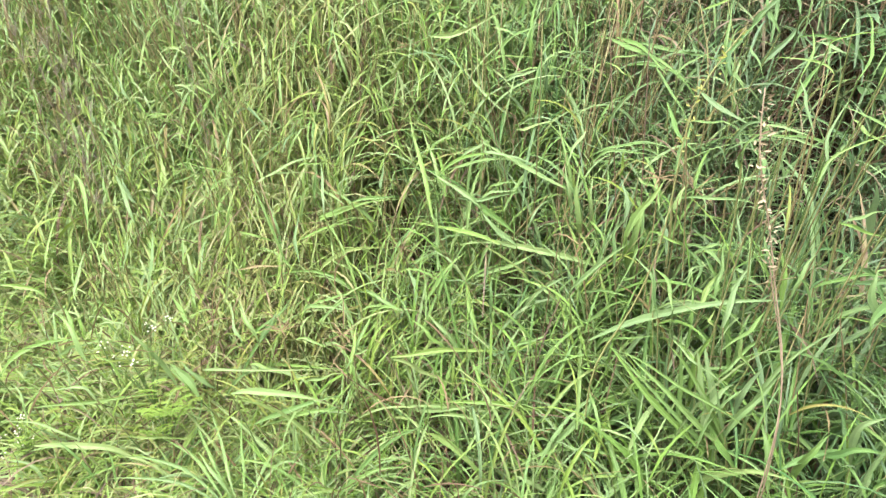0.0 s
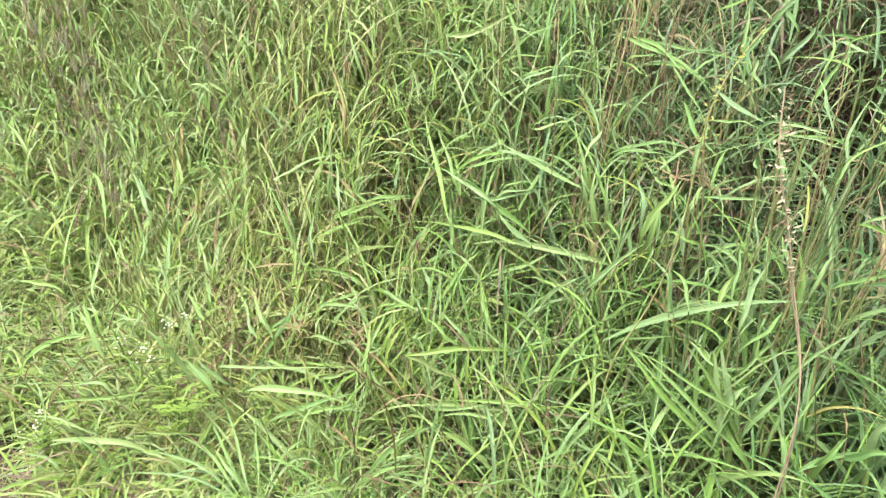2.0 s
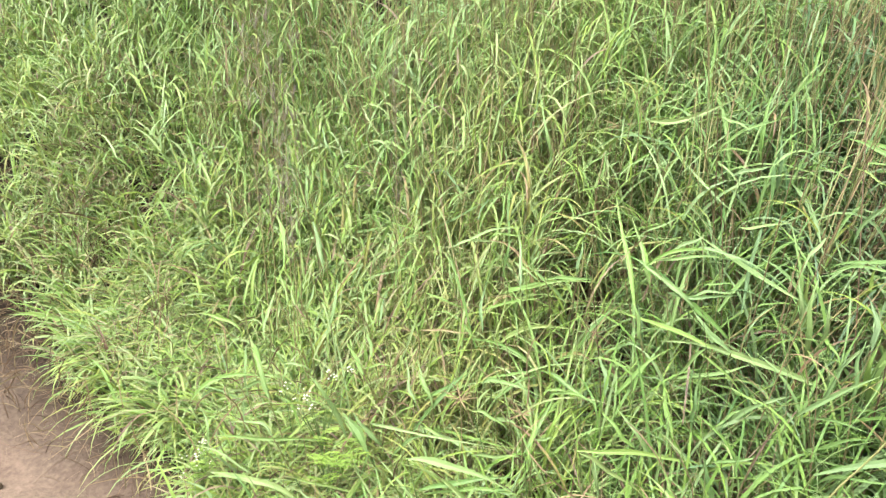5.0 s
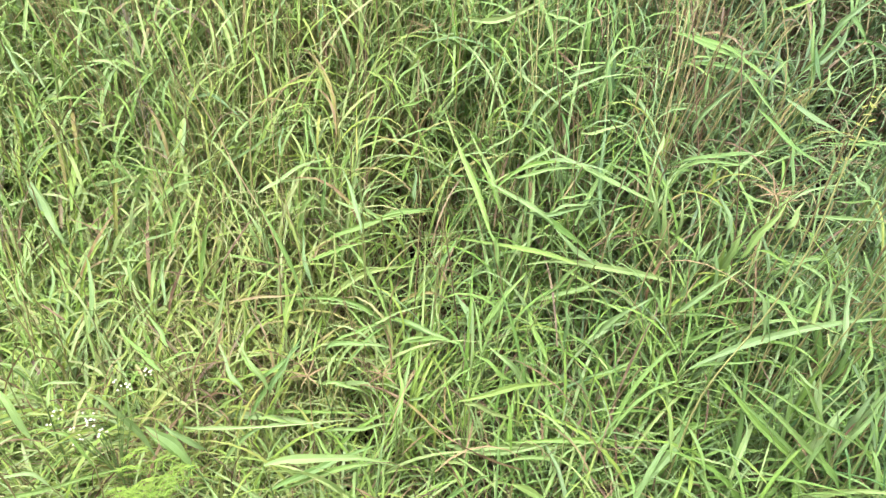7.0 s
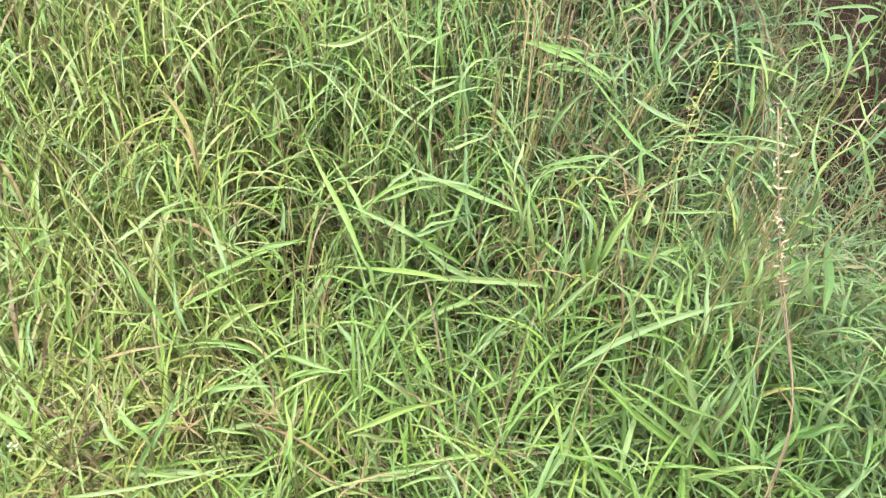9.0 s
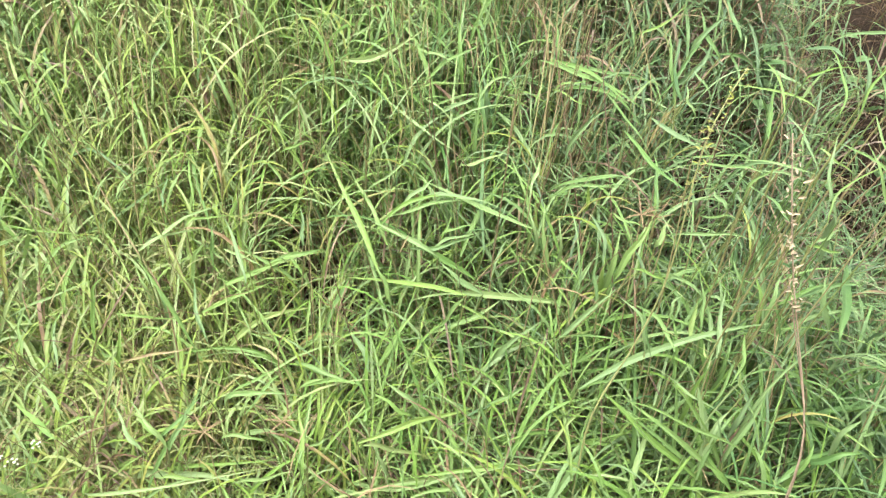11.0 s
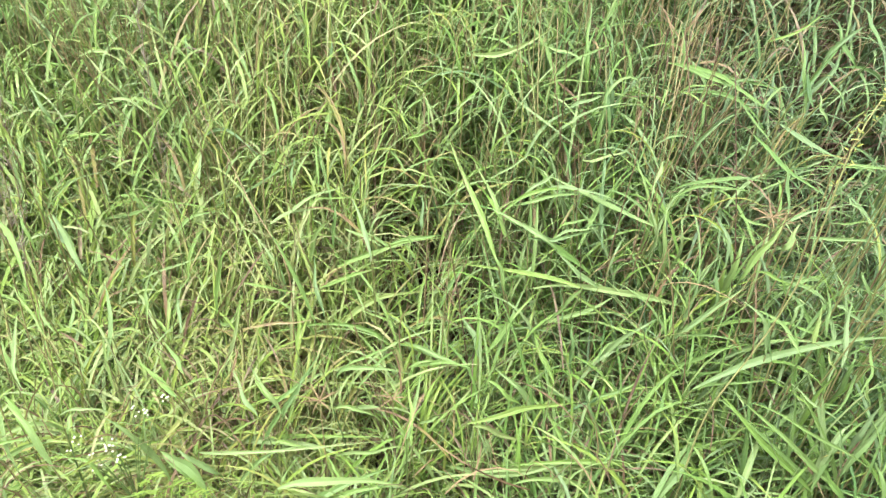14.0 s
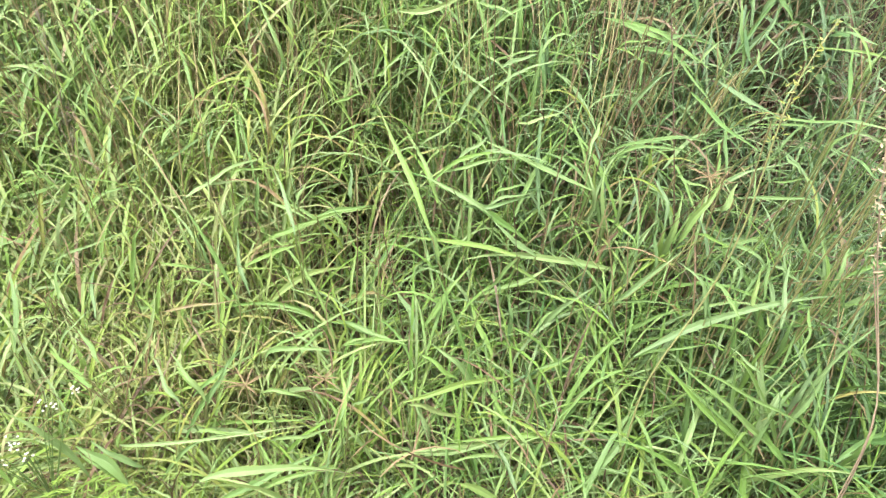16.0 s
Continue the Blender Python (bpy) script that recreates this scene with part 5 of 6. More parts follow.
tall_grass(
    ((0.448, 1.481, 0.950), (0.444, 1.459, 1.064), (0.400, 1.522, 1.148), 0.0093, 0.45),
)
tall_grass(
    ((0.525, 1.426, 0.875), (0.539, 1.388, 0.958), (0.577, 1.416, 1.002), 0.0081, 0.55),
)
tall_grass(
    ((0.374, 1.386, 0.736), (0.427, 1.350, 0.843), (0.486, 1.372, 0.881), 0.0117, 0.60),
)
tall_grass(
    ((0.650, 1.256, 0.599), (0.644, 1.262, 0.753), (0.633, 1.371, 0.939), 0.0120, 0.75),
)
tall_grass(
    ((1.129, 1.577, 0.918), (0.992, 1.353, 0.950), (0.961, 1.289, 0.910), 0.0230, 0.85),
)
tall_grass(
    ((0.978, 1.238, 0.700), (0.966, 1.213, 0.785), (1.000, 1.228, 0.810), 0.0153, 0.60),
)
tall_grass(
    ((0.012, 1.413, 0.662), (-0.083, 1.409, 0.755), (-0.335, 1.433, 0.664), 0.0108, 0.55),
)
tall_grass(
    ((-0.542, 1.718, 0.987), (-0.431, 1.650, 1.054), (-0.322, 1.604, 1.001), 0.0106, 0.80),
)
tall_grass(
    ((-0.467, 1.631, 0.876), (-0.329, 1.581, 0.972), (-0.221, 1.602, 1.044), 0.0087, 0.70),
)
tall_grass(
    ((-0.807, 1.715, 0.773), (-0.676, 1.642, 0.831), (-0.599, 1.639, 0.879), 0.0103, 0.60),
)
tall_grass(
    ((-0.420, 1.513, 0.675), (-0.360, 1.446, 0.696), (-0.343, 1.484, 0.756), 0.0088, 0.50),
)
tall_grass(
    ((-0.127, 1.047, 0.376), (-0.248, 1.125, 0.424), (-0.410, 1.249, 0.419), 0.0111, 0.50),
    ((-0.115, 1.051, 0.376), (-0.213, 1.131, 0.430), (-0.338, 1.249, 0.457), 0.0098, 0.42),
    ((-0.106, 1.057, 0.374), (-0.157, 1.137, 0.428), (-0.222, 1.221, 0.462), 0.0096, 0.55),
    ((-0.136, 1.041, 0.378), (-0.263, 1.094, 0.412), (-0.380, 1.125, 0.405), 0.0110, 0.50),
    ((-0.132, 1.035, 0.377), (-0.289, 1.068, 0.402), (-0.418, 1.058, 0.390), 0.0110, 0.60),
    ((-0.139, 1.034, 0.375), (-0.280, 1.024, 0.404), (-0.414, 0.989, 0.388), 0.0098, 0.65),
    ((-0.094, 1.060, 0.375), (-0.093, 1.150, 0.422), (-0.046, 1.174, 0.465), 0.0104, 0.45),
    ((-0.089, 1.063, 0.374), (-0.060, 1.143, 0.423), (0.021, 1.129, 0.441), 0.0092, 0.50),
    ((-0.109, 1.042, 0.371), (-0.162, 1.050, 0.439), (-0.258, 1.108, 0.418), 0.0126, 0.60),
)
tall_grass(
    ((0.592, 1.417, 0.879), (0.586, 1.378, 0.977), (0.603, 1.412, 1.050), 0.0167, 0.42),
    ((0.582, 1.421, 0.882), (0.575, 1.376, 0.966), (0.579, 1.401, 1.021), 0.0111, 0.40),
)
tall_grass(
    ((0.495, 1.447, 0.908), (0.475, 1.410, 1.003), (0.471, 1.449, 1.079), 0.0130, 0.40),
    ((0.498, 1.452, 0.918), (0.501, 1.407, 1.008), (0.495, 1.439, 1.063), 0.0094, 0.38),
    ((0.458, 1.472, 0.946), (0.458, 1.422, 1.018), (0.438, 1.455, 1.073), 0.0095, 0.40),
)
tall_grass(
    ((-0.503, 1.436, 0.480), (-0.498, 1.416, 0.570), (-0.526, 1.443, 0.604), 0.0160, 0.42),
    ((-0.360, 1.475, 0.621), (-0.340, 1.443, 0.712), (-0.334, 1.469, 0.764), 0.0120, 0.40),
)

# ---- dry stems and seed stalks ----
def path_through(points, k):
    """An even run of k points along straight pieces, lightly rounded."""
    p = np.array(points, float)
    d = np.r_[0, np.cumsum(np.linalg.norm(np.diff(p, axis=0), axis=1))]
    s = np.linspace(0, d[-1], k)
    q = np.stack([np.interp(s, d, p[:, i]) for i in range(3)], -1)
    for _ in range(2):
        q[1:-1] = 0.25 * q[:-2] + 0.5 * q[1:-1] + 0.25 * q[2:]
    return q


def dry_stem(low, mid, top):
    """A straw-coloured flowering stem that stands clear of the leaves."""
    low, mid, top = map(np.array, (low, mid, top))
    x, y = low[0] + 0.15 * (low[0] - top[0]), low[1] + 0.14
    foot = np.array([x, y, float(ground_z(x, y)) - 0.01])
    thing = blank("dry_stem", foot, "straw-coloured upright grass stem standing in green grass", "grass stem", "dry stems")
    q = path_through([foot, low, mid, top], 14)
    v, f = rods(q[None], np.linspace(0.0018, 0.0009, 14)[None], 5)
    part("stem", v, f, culm_green, thing, np.full(len(v), np.clip(tall_rng.normal(0.35, 0.18), 0, 0.75)))
    node = q[9]
    az = tall_rng.uniform(0, 6.28)
    c = arcs(node[None], np.array([az]), np.array([1.0]), np.array([0.14]), np.array([1.4]), k=9)
    v, f = ribbons(c, np.array([0.005]), np.array([[0.1, -0.5, 0.8]]))
    part("leaf", v, f, leaf_green, thing, np.full(len(v), tall_rng.uniform(0.05, 0.5)), rib=True)


pale = foliage("pale_husk", [(0.0, (0.22, 0.17, 0.11)), (1.0, (0.40, 0.34, 0.24))], 0.2, 0.7)
yellow = foliage("yellow_husk", [(0.0, (0.24, 0.26, 0.07)), (1.0, (0.30, 0.31, 0.12))], 0.25, 0.6)
grey_stalk = foliage("weathered_stalk", [(0.0, (0.12, 0.08, 0.055)), (1.0, (0.30, 0.235, 0.17))], 0.05, 0.8)


def seed_stalk(points, first, husks, material, stalk_material, tone, label, thick=0.0028, extra=2):
    """A seeding stalk through points from the foot up; husks sit from the share first of its length to the top."""
    p = np.array(points)
    x, y = p[0, 0], p[0, 1] + 0.02
    foot = np.array([x, y, float(ground_z(x, y)) - 0.01])
    thing = blank("seed_stalk", foot, label, "seed stalk")
    q = path_through([foot, *p], 30)
    v, f = rods(q[None], np.linspace(thick, 0.0009, 30)[None], 6)
    part("stem", v, f, stalk_material, thing, np.full(len(v), tone))
    for e in range(extra):
        side = q + np.array([0.006 * (e + 1), 0.004 * e, 0]) * np.sin(np.linspace(0, 5 + e, 30))[:, None]
        v, f = rods(side[None, :24 - 5 * e], np.linspace(0.0016, 0.0008, 24 - 5 * e)[None], 5)
        part("side_stem", v, f, stalk_material, thing, np.full(len(v), tone * 0.7))
    for h in range(husks):
        s = first + (1 - first) * (h + tall_rng.uniform()) / husks
        at = q[min(int(s * 29), 29)] * (1 - s * 29 % 1) + q[min(int(s * 29) + 1, 29)] * (s * 29 % 1) + tall_rng.normal(0, 0.005, 3)
        c = arcs(at[None], tall_rng.uniform(0, 6.28, 1), tall_rng.uniform(-0.2, 1.1, 1), tall_rng.uniform(0.005, 0.013, 1), tall_rng.uniform(-0.5, 1.0, 1), k=5)
        s5 = np.linspace(0, 1, 5)
        v, f = ribbons(c, tall_rng.uniform(0.0018, 0.0038, 1), np.array([[0.0, -0.8, 0.6]]) + tall_rng.normal(0, 0.4, (1, 3)), 0.3, np.sin(np.pi * (0.12 + 0.86 * s5)))
        part("husk", v, f, material, thing, np.full(len(v), tall_rng.uniform()))


seed_stalk([(0.833, 1.105, 0.81), (0.829, 1.109, 0.879), (0.818, 1.146, 0.951), (0.787, 1.149, 1.034), (0.773, 1.175, 1.103), (0.730, 1.150, 1.207), (0.727, 1.192, 1.289)],
           0.76, 80, pale, grey_stalk, 0.8, "dry grey-brown weed stalk with pale papery seed husks", 0.0012, 1)
seed_stalk([(0.555, 1.240, 0.791), (0.603, 1.260, 0.876), (0.629, 1.250, 0.990), (0.639, 1.245, 1.071), (0.640, 1.249, 1.212), (0.645, 1.257, 1.273), (0.697, 1.296, 1.349)],
           0.84, 40, yellow, culm_green, 0.5, "yellow-green seeding stalk with small yellow husks", 0.0022, 0)
seed_stalk([(-0.207, 1.409, 0.875), (-0.277, 1.466, 0.921), (-0.350, 1.539, 0.964), (-0.417, 1.617, 1.018), (-0.474, 1.665, 1.046), (-0.547, 1.735, 1.116), (-0.597, 1.778, 1.168)],
           0.85, 10, pale, culm_green, 0.2, "leaning reddish-straw grass stalk with a thin seed tip", 0.002, 0)
dry_stem((0.466, 1.499, 1.099), (0.473, 1.578, 1.236), (0.480, 1.631, 1.335))
dry_stem((0.468, 1.494, 1.106), (0.485, 1.547, 1.204), (0.504, 1.593, 1.290))
dry_stem((0.371, 1.511, 1.101), (0.352, 1.576, 1.215), (0.337, 1.622, 1.324))
dry_stem((0.239, 1.521, 1.111), (0.222, 1.574, 1.204), (0.195, 1.628, 1.296))
dry_stem((0.025, 1.555, 1.042), (0.010, 1.595, 1.116), (-0.002, 1.650, 1.178))
dry_stem((-0.134, 1.652, 1.053), (-0.155, 1.714, 1.162), (-0.174, 1.765, 1.247))
dry_stem((-0.109, 1.657, 1.066), (-0.127, 1.714, 1.165), (-0.133, 1.771, 1.266))
dry_stem((0.527, 1.399, 0.970), (0.546, 1.436, 1.052), (0.568, 1.453, 1.099))
dry_stem((-0.138, 1.684, 1.092), (-0.139, 1.757, 1.225), (-0.147, 1.804, 1.336))
dry_stem((-0.056, 1.724, 1.178), (-0.062, 1.765, 1.278), (-0.067, 1.784, 1.345))
dry_stem((0.455, 1.514, 1.134), (0.483, 1.587, 1.277), (0.494, 1.633, 1.382))
dry_stem((0.237, 1.549, 1.143), (0.217, 1.611, 1.258), (0.210, 1.662, 1.375))
dry_stem((0.205, 1.580, 1.187), (0.181, 1.630, 1.283), (0.164, 1.669, 1.371))
dry_stem((0.562, 1.398, 0.941), (0.519, 1.482, 1.120), (0.470, 1.590, 1.349))
dry_stem((0.603, 1.361, 0.931), (0.576, 1.448, 1.135), (0.554, 1.539, 1.308))
dry_stem((0.719, 1.569, 1.245), (0.699, 1.622, 1.307), (0.677, 1.639, 1.363))
dry_stem((0.261, 1.578, 1.198), (0.253, 1.611, 1.272), (0.245, 1.648, 1.347))
dry_stem((-0.268, 1.551, 0.971), (-0.300, 1.652, 1.128), (-0.350, 1.741, 1.291))
dry_stem((0.443, 1.516, 1.132), (0.464, 1.584, 1.269), (0.471, 1.637, 1.359))
dry_stem((0.842, 1.240, 0.790), (0.857, 1.282, 0.864), (0.871, 1.315, 0.912))
dry_stem((0.888, 1.275, 0.786), (0.875, 1.309, 0.850), (0.877, 1.374, 0.976))
dry_stem((0.827, 1.362, 1.186), (0.830, 1.397, 1.239), (0.830, 1.469, 1.313))
dry_stem((-0.067, 1.521, 0.922), (-0.106, 1.668, 1.123), (-0.140, 1.758, 1.291))
dry_stem((-0.316, 1.543, 0.953), (-0.342, 1.665, 1.116), (-0.364, 1.749, 1.252))
dry_stem((-0.804, 1.734, 1.083), (-0.918, 1.783, 1.211), (-0.984, 1.803, 1.266))
dry_stem((-0.484, 1.712, 1.055), (-0.535, 1.746, 1.114), (-0.580, 1.780, 1.167))
dry_stem((0.675, 1.564, 1.249), (0.640, 1.615, 1.343), (0.605, 1.641, 1.410))


# ---- withered, star-shaped seed heads ----
def seed_star(x, y, z, reach=0.045, tone=0.75):
    foot = np.array([x + 0.01, y + 0.05, float(ground_z(x + 0.01, y + 0.05)) - 0.01])
    thing = blank("withered_grass", foot, "withered pale star-shaped seed head on a thin stem", "withered grass", "withered seed heads")
    stem_to(thing, foot, (x, y, z), culm_green, 0.25, 0.0014, 0.001)
    n = 8
    c = arcs(np.repeat([[x, y, z]], n, 0), np.arange(n) * 0.785 + tall_rng.normal(0, 0.2, n), tall_rng.uniform(-0.2, 0.9, n), reach * tall_rng.uniform(0.7, 1.2, n), tall_rng.uniform(0, 0.9, n), k=6)
    for i in range(n):
        v, f = ribbons(c[i:i + 1], np.array([0.0028]), np.array([[0.0, -0.6, 0.8]]), 0.2)
        part("spike", v, f, straw, thing, np.full(len(v), tone + tall_rng.uniform(-0.1, 0.1)))


for place in ((-0.105, 1.253, 0.688), (0.005, 1.700, 1.235), (0.679, 1.470, 1.047), (0.023, 1.292, 0.685), (0.100, 1.440, 0.840), (0.614, 1.357, 1.099)):
    seed_star(*place)

# ---- airy panicles among the far grass ----
plume = foliage("grass_plume", [(0.0, (0.22, 0.18, 0.16)), (1.0, (0.36, 0.32, 0.26))], 0.3, 0.8)


def panicle_grass(x, y, top, tilt):
    foot = np.array([x, y, float(ground_z(x, y)) - 0.01])
    thing = blank("panicle_grass", foot, "tall grass with an airy grey-mauve flowering plume", "grass", "plumed grasses")
    q = path_through([foot, (x + 0.4 * tilt, y, 0.5 * (foot[2] + top)), (x + tilt, y - 0.02, top)], 20)
    v, f = rods(q[None], np.linspace(0.002, 0.0007, 20)[None], 5)
    part("stem", v, f, culm_green, thing, np.full(len(v), 0.4))
    n = 70
    start = q[tall_rng.randint(11, 20, n)]
    c = arcs(start, tall_rng.uniform(0, 6.28, n), tall_rng.uniform(1.0, 1.5, n), tall_rng.uniform(0.02, 0.06, n), tall_rng.uniform(-0.2, 0.4, n), k=5)
    v, f = rods(c, np.full((n, 5), 0.0005))
    tagged(part("plume", v, f, plume, thing, np.repeat(tall_rng.uniform(0, 1, n), 15)), kind="stuff")
    m = 150
    i = tall_rng.randint(0, n, m)
    seeds = arcs(c[i, tall_rng.randint(2, 5, m)], tall_rng.uniform(0, 6.28, m), tall_rng.uniform(-0.5, 1.0, m), np.full(m, 0.006), np.zeros(m), k=3)
    v, f = ribbons(seeds, np.full(m, 0.0013), unit(tall_rng.normal(size=(m, 3))), 0.2, np.array([0.4, 1.0, 0.2]))
    tagged(part("seed_cluster", v, f, plume, thing, np.repeat(tall_rng.uniform(0, 1, m), 12)), kind="stuff")


for x, y, top, tilt in ((-0.90, 1.53, 1.40, -0.03), (-0.93, 1.48, 1.36, -0.04), (-0.83, 1.50, 1.27, -0.02), (-0.58, 1.67, 1.28, -0.02), (-0.93, 1.51, 1.38, -0.02),
                        (-0.87, 1.55, 1.33, 0.01), (-0.80, 1.46, 1.20, -0.03)):
    panicle_grass(x, y, top, tilt)


# ---- flowering weeds with feathery leaves ----
white = foliage("white_flower", [(0.0, (0.48, 0.50, 0.36)), (1.0, (0.62, 0.62, 0.52))], 0.2, 0.6)
feather = foliage("feathery_leaf", [(0.0, (0.16, 0.25, 0.055)), (1.0, (0.21, 0.30, 0.07))], 0.35, 0.55)


def ball(centre, r):
    """A small lumpy head: verts and quads."""
    th, ph = np.meshgrid(np.linspace(0.12, np.pi - 0.12, 6), np.linspace(0, 2 * np.pi, 9)[:-1], indexing="ij")
    rr = r * (1 + 0.18 * np.sin(5 * ph))
    v = np.stack([rr * np.sin(th) * np.cos(ph), rr * np.sin(th) * np.sin(ph), 0.8 * r * np.cos(th)], -1).reshape(-1, 3) + centre
    i = np.arange(48).reshape(6, 8)
    j = np.roll(i, -1, 1)
    return v, np.stack([i[:-1], j[:-1], j[1:], i[1:]], -1).reshape(-1, 4)


def pinnate(start, azimuth, rise, length):
    """A feathery leaf: a drooping rib with paired, notched leaflets."""
    rib = arcs(np.array([start]), np.array([azimuth]), np.array([rise]), np.array([length]), np.array([1.1]), k=12)[0]
    vs, fs, n = [], [], 0
    v, f = rods(rib[None], np.linspace(0.0011, 0.0005, 12)[None])
    vs.append(v), fs.append(f)
    n += len(v)
    for i in range(2, 12, 2):
        size = length * 0.30 * math.sin(math.pi * min(1, (i + 1) / 13)) + 0.004
        for side in (-1, 1):
            c = arcs(rib[i][None], np.array([azimuth + side * 1.0]), np.array([0.35 * rise + 0.1 - 0.05 * i]), np.array([size]), np.array([0.3]), k=5)
            v, f = ribbons(c, np.array([0.0022]), np.array([[0.0, -0.7, 0.7]]), 0.1)
            vs.append(v), fs.append(f + n)
            n += len(v)
            for s2 in (-1, 1):
                d = arcs(c[0, 2][None], np.array([azimuth + side * 1.0 + s2 * 0.7]), np.array([0.35 * rise + 0.2 - 0.05 * i]), np.array([size * 0.4]), np.array([0.4]), k=4)
                v, f = ribbons(d, np.array([0.0014]), np.array([[0.0, -0.5, 0.85]]), 0.1)
                vs.append(v), fs.append(f + n)
                n += len(v)
    return np.concatenate(vs), np.concatenate(fs)


def flowering_weed(flowers, feathers, foot_xy):
    x, y = foot_xy
    foot = np.array([x, y, float(ground_z(x, y)) - 0.01])
    thing = blank("flowering_weed", foot, "weed with small white button flowers and feathery yellow-green leaves", "weed", "flowering weeds")
    flowers = np.array(flowers)
    fork = 0.35 * foot + 0.65 * flowers.mean(0)
    stem_to(thing, foot, fork, culm_green, 0.9, 0.003, 0.002)
    for p in flowers:
        stem_to(thing, fork, p, culm_green, 0.85, 0.0011, 0.0006, 0.01, "twig")
        for _ in range(3):
            v, f = ball(p + tall_rng.normal(0, 0.007, 3), tall_rng.uniform(0.0018, 0.0027))
            part("flower", v, f, white, thing, np.full(len(v), tall_rng.uniform()))
    for p in feathers:
        p = np.array(p)
        base = 0.55 * fork + 0.45 * foot + (0, 0, 0.02)
        for _ in range(3):
            az = math.atan2(p[1] - base[1], p[0] - base[0]) + tall_rng.normal(0, 0.5)
            q = 0.35 * base + 0.65 * p + tall_rng.normal(0, 0.012, 3)
            stem_to(thing, base, q, culm_green, 0.95, 0.001, 0.0008, 0.01, "leaf_stalk")
            v, f = pinnate(q, az, tall_rng.uniform(1.0, 1.45), tall_rng.uniform(0.06, 0.10))
            part("leaf", v, f, feather, thing, np.full(len(v), tall_rng.uniform()))


FLOWERS_A = [(-0.430, 1.196, 0.665), (-0.411, 1.198, 0.656), (-0.419, 1.197, 0.660), (-0.384, 1.214, 0.668), (-0.388, 1.219, 0.679), (-0.510, 1.143, 0.620), (-0.515, 1.134, 0.606), (-0.468, 1.154, 0.611), (-0.458, 1.150, 0.595), (-0.479, 1.137, 0.585), (-0.442, 1.150, 0.583), (-0.434, 1.154, 0.586), (-0.473, 1.131, 0.568), (-0.452, 1.156, 0.603)]
FLOWERS_B = [(-0.695, 1.020, 0.439), (-0.684, 1.020, 0.431), (-0.687, 1.013, 0.419), (-0.694, 1.005, 0.410), (-0.680, 1.010, 0.409), (-0.677, 1.031, 0.448), (-0.686, 1.032, 0.457), (-0.723, 0.994, 0.409), (-0.661, 1.012, 0.398), (-0.713, 0.977, 0.368)]
FEATHERS = [(-0.382, 1.147, 0.581), (-0.328, 1.150, 0.547), (-0.373, 1.113, 0.506), (-0.392, 1.115, 0.523), (-0.315, 1.144, 0.524), (-0.356, 1.093, 0.455)]

flowering_weed(FLOWERS_A, FEATHERS, (-0.42, 1.20))
flowering_weed(FLOWERS_B, FLOWERS_B[:3], (-0.72, 1.04))

# ---- broad-leaved weeds and stones in the hollow ----
broad = foliage("broad_leaf", [(0.0, (0.07, 0.14, 0.05)), (1.0, (0.12, 0.20, 0.08))], 0.25, 0.5)


def broadleaf_weed(x, y, high, count):
    foot = np.array([x, y, float(ground_z(x, y)) - 0.01])
    thing = blank("broadleaf_weed", foot, "low weed with soft oval green leaves", "weed", "broad-leaved weeds")
    q = path_through([foot, foot + (0.01, -0.02, 0.6 * high), foot + (-0.01, -0.05, high)], 14)
    v, f = rods(q[None], np.linspace(0.0028, 0.0012, 14)[None], 5)
    part("stem", v, f, culm_green, thing, np.full(len(v), 0.9))
    s = np.linspace(0, 1, 8)
    for i in range(count):
        at = q[3 + i * 10 // count]
        az = i * 2.4 + tall_rng.normal(0, 0.3)
        c = arcs(at[None], np.array([az]), tall_rng.uniform(0.2, 0.9, 1), tall_rng.uniform(0.05, 0.08, 1), np.array([0.9]), k=8)
        prof = np.where(s < 0.25, 0.06, np.sin(np.pi * np.clip((s - 0.22) / 0.8, 0, 1)) ** 0.8) + 0.02
        v, f = ribbons(c, tall_rng.uniform(0.024, 0.036, 1), np.array([[0.0, -0.35, 0.95]]), 0.1, prof)
        part("leaf", v, f, broad, thing, np.full(len(v), tall_rng.uniform()))


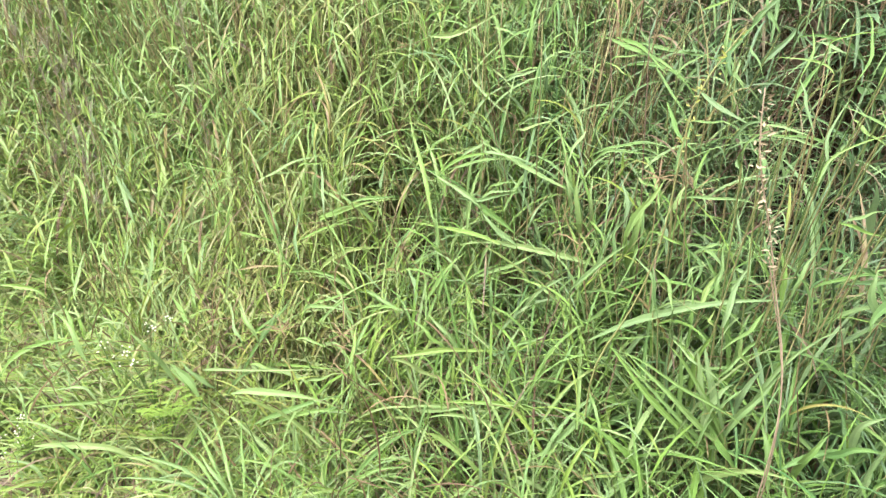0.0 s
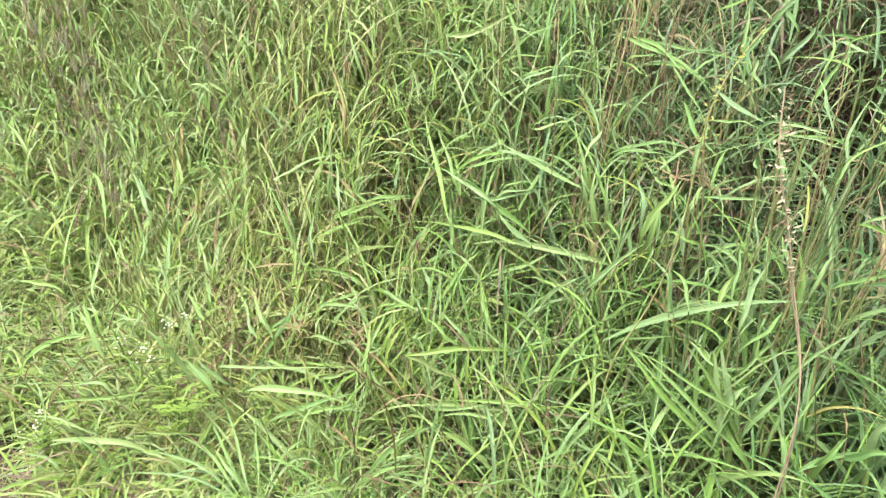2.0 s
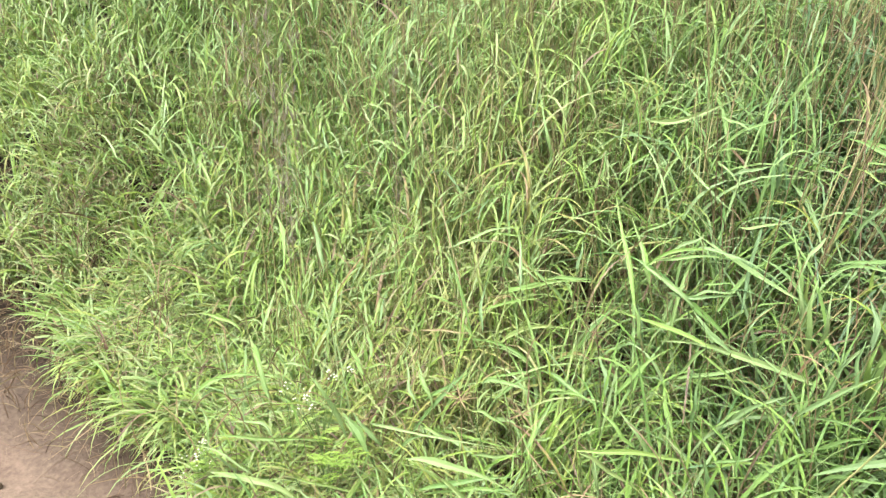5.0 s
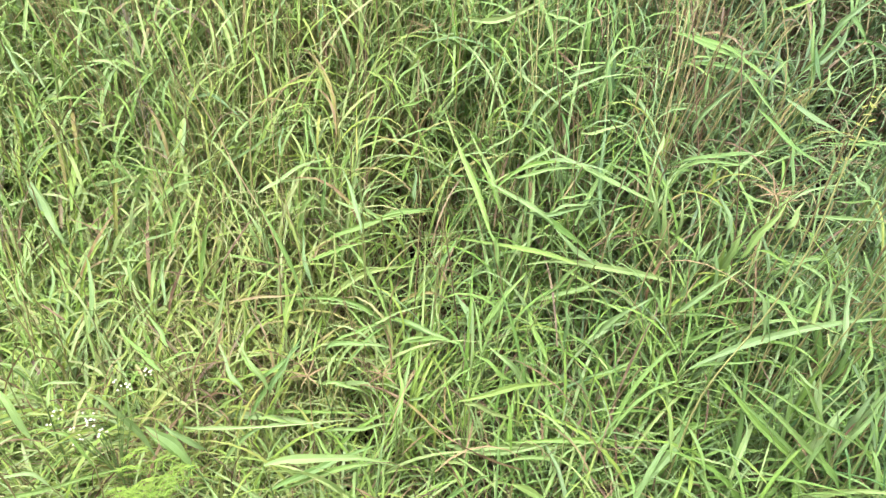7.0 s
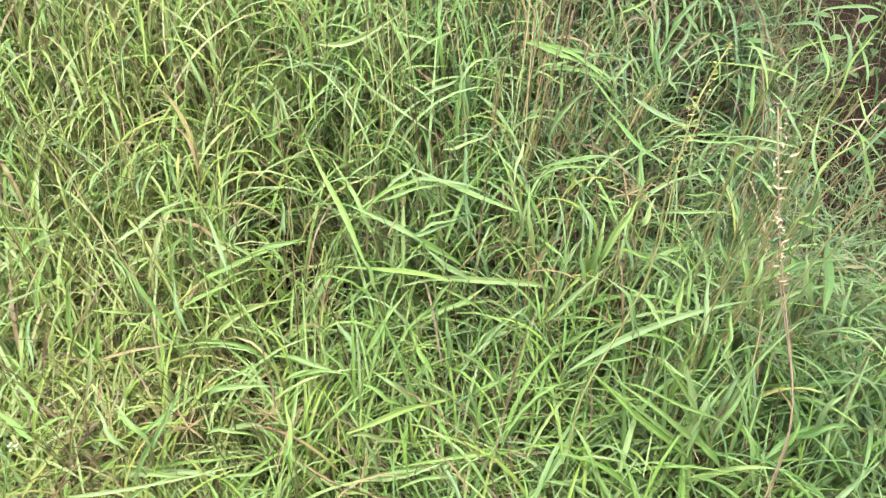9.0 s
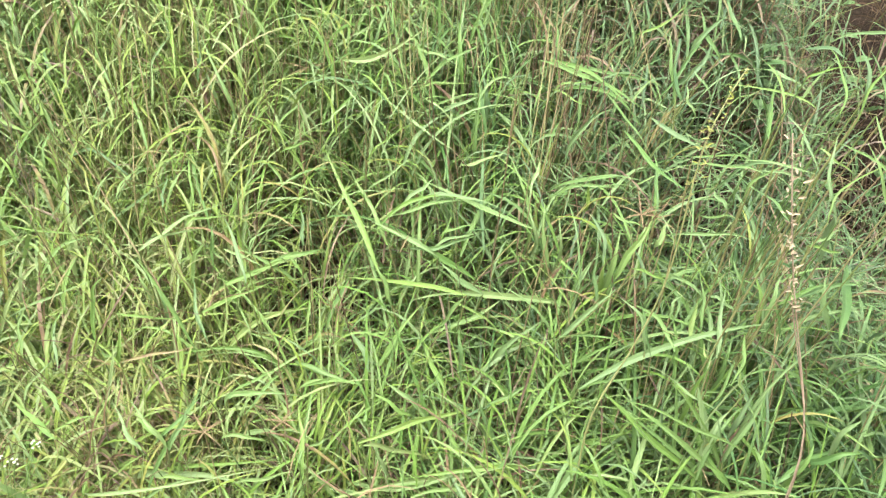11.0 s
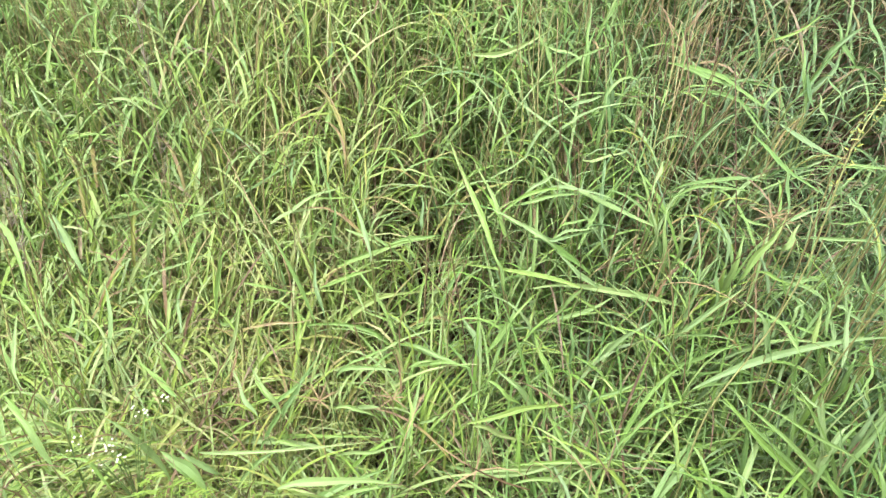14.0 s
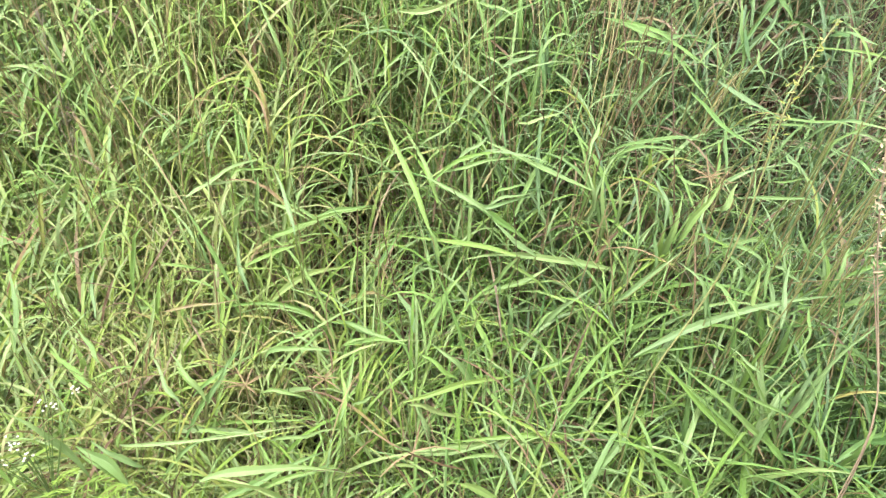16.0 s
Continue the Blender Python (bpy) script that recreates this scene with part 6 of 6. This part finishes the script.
for x, y, high, count in ((1.30, 2.02, 0.34, 13), (0.99, 1.78, 0.34, 12), (1.04, 1.66, 0.38, 13), (0.76, 1.86, 0.34, 11), (1.16, 1.66, 0.42, 13), (0.98, 1.90, 0.34, 12), (1.26, 1.76, 0.44, 13), (1.42, 2.20, 0.40, 14), (1.55, 2.26, 0.42, 14), (1.36, 2.34, 0.36, 13), (1.48, 2.08, 0.38, 13)):
    broadleaf_weed(x, y, high, count)

stone, n, l, b = shader("brown_stone", 0.9)
b.inputs["Specular IOR Level"].default_value = 0.1
geo = n.new("ShaderNodeNewGeometry")
tex = n.new("ShaderNodeTexNoise")
tex.inputs["Scale"].default_value, tex.inputs["Detail"].default_value = 30, 8
l.new(geo.outputs["Position"], tex.inputs["Vector"])
tone = ramp(n, [(0.3, (0.05, 0.036, 0.025)), (0.5, (0.10, 0.074, 0.050)), (0.7, (0.17, 0.13, 0.09))])
l.new(tex.outputs["Fac"], tone.inputs[0])
l.new(tone.outputs[0], b.inputs["Base Color"])
bump = n.new("ShaderNodeBump")
bump.inputs["Strength"].default_value, bump.inputs["Distance"].default_value = 0.7, 0.008
l.new(tex.outputs["Fac"], bump.inputs["Height"])
l.new(bump.outputs[0], b.inputs["Normal"])


def rock(x, y, size, high):
    bm = bmesh.new()
    bmesh.ops.create_icosphere(bm, subdivisions=3, radius=1.0)
    for vert in bm.verts:
        d = noise.noise(vert.co * 1.3 + Vector((x * 9, y * 7, 0))) * 0.35 + noise.noise(vert.co * 4.0 + Vector((x, y, 3))) * 0.08
        vert.co = Vector((vert.co.x * size, vert.co.y * size * 0.8, vert.co.z * high)) * (1 + d)
    me = bpy.data.meshes.new("stone")
    bm.to_mesh(me)
    bm.free()
    me.materials.append(stone)
    for p in me.polygons:
        p.use_smooth = True
    ob = new("stone", me)
    ob.location = (x, y, float(ground_z(x, y)) + 0.35 * high)
    tagged(ob, "rough reddish-brown stone half sunk in the bank", "stone", "stones in the bank", "thing")


for x, y, size, high in ((0.85, 1.92, 0.075, 0.10), (1.17, 2.22, 0.13, 0.24), (1.05, 2.05, 0.06, 0.05), (0.62, 2.05, 0.04, 0.04), (-0.95, 0.86, 0.02, 0.013), (-1.35, 0.80, 0.025, 0.016)):
    rock(x, y, size, high)
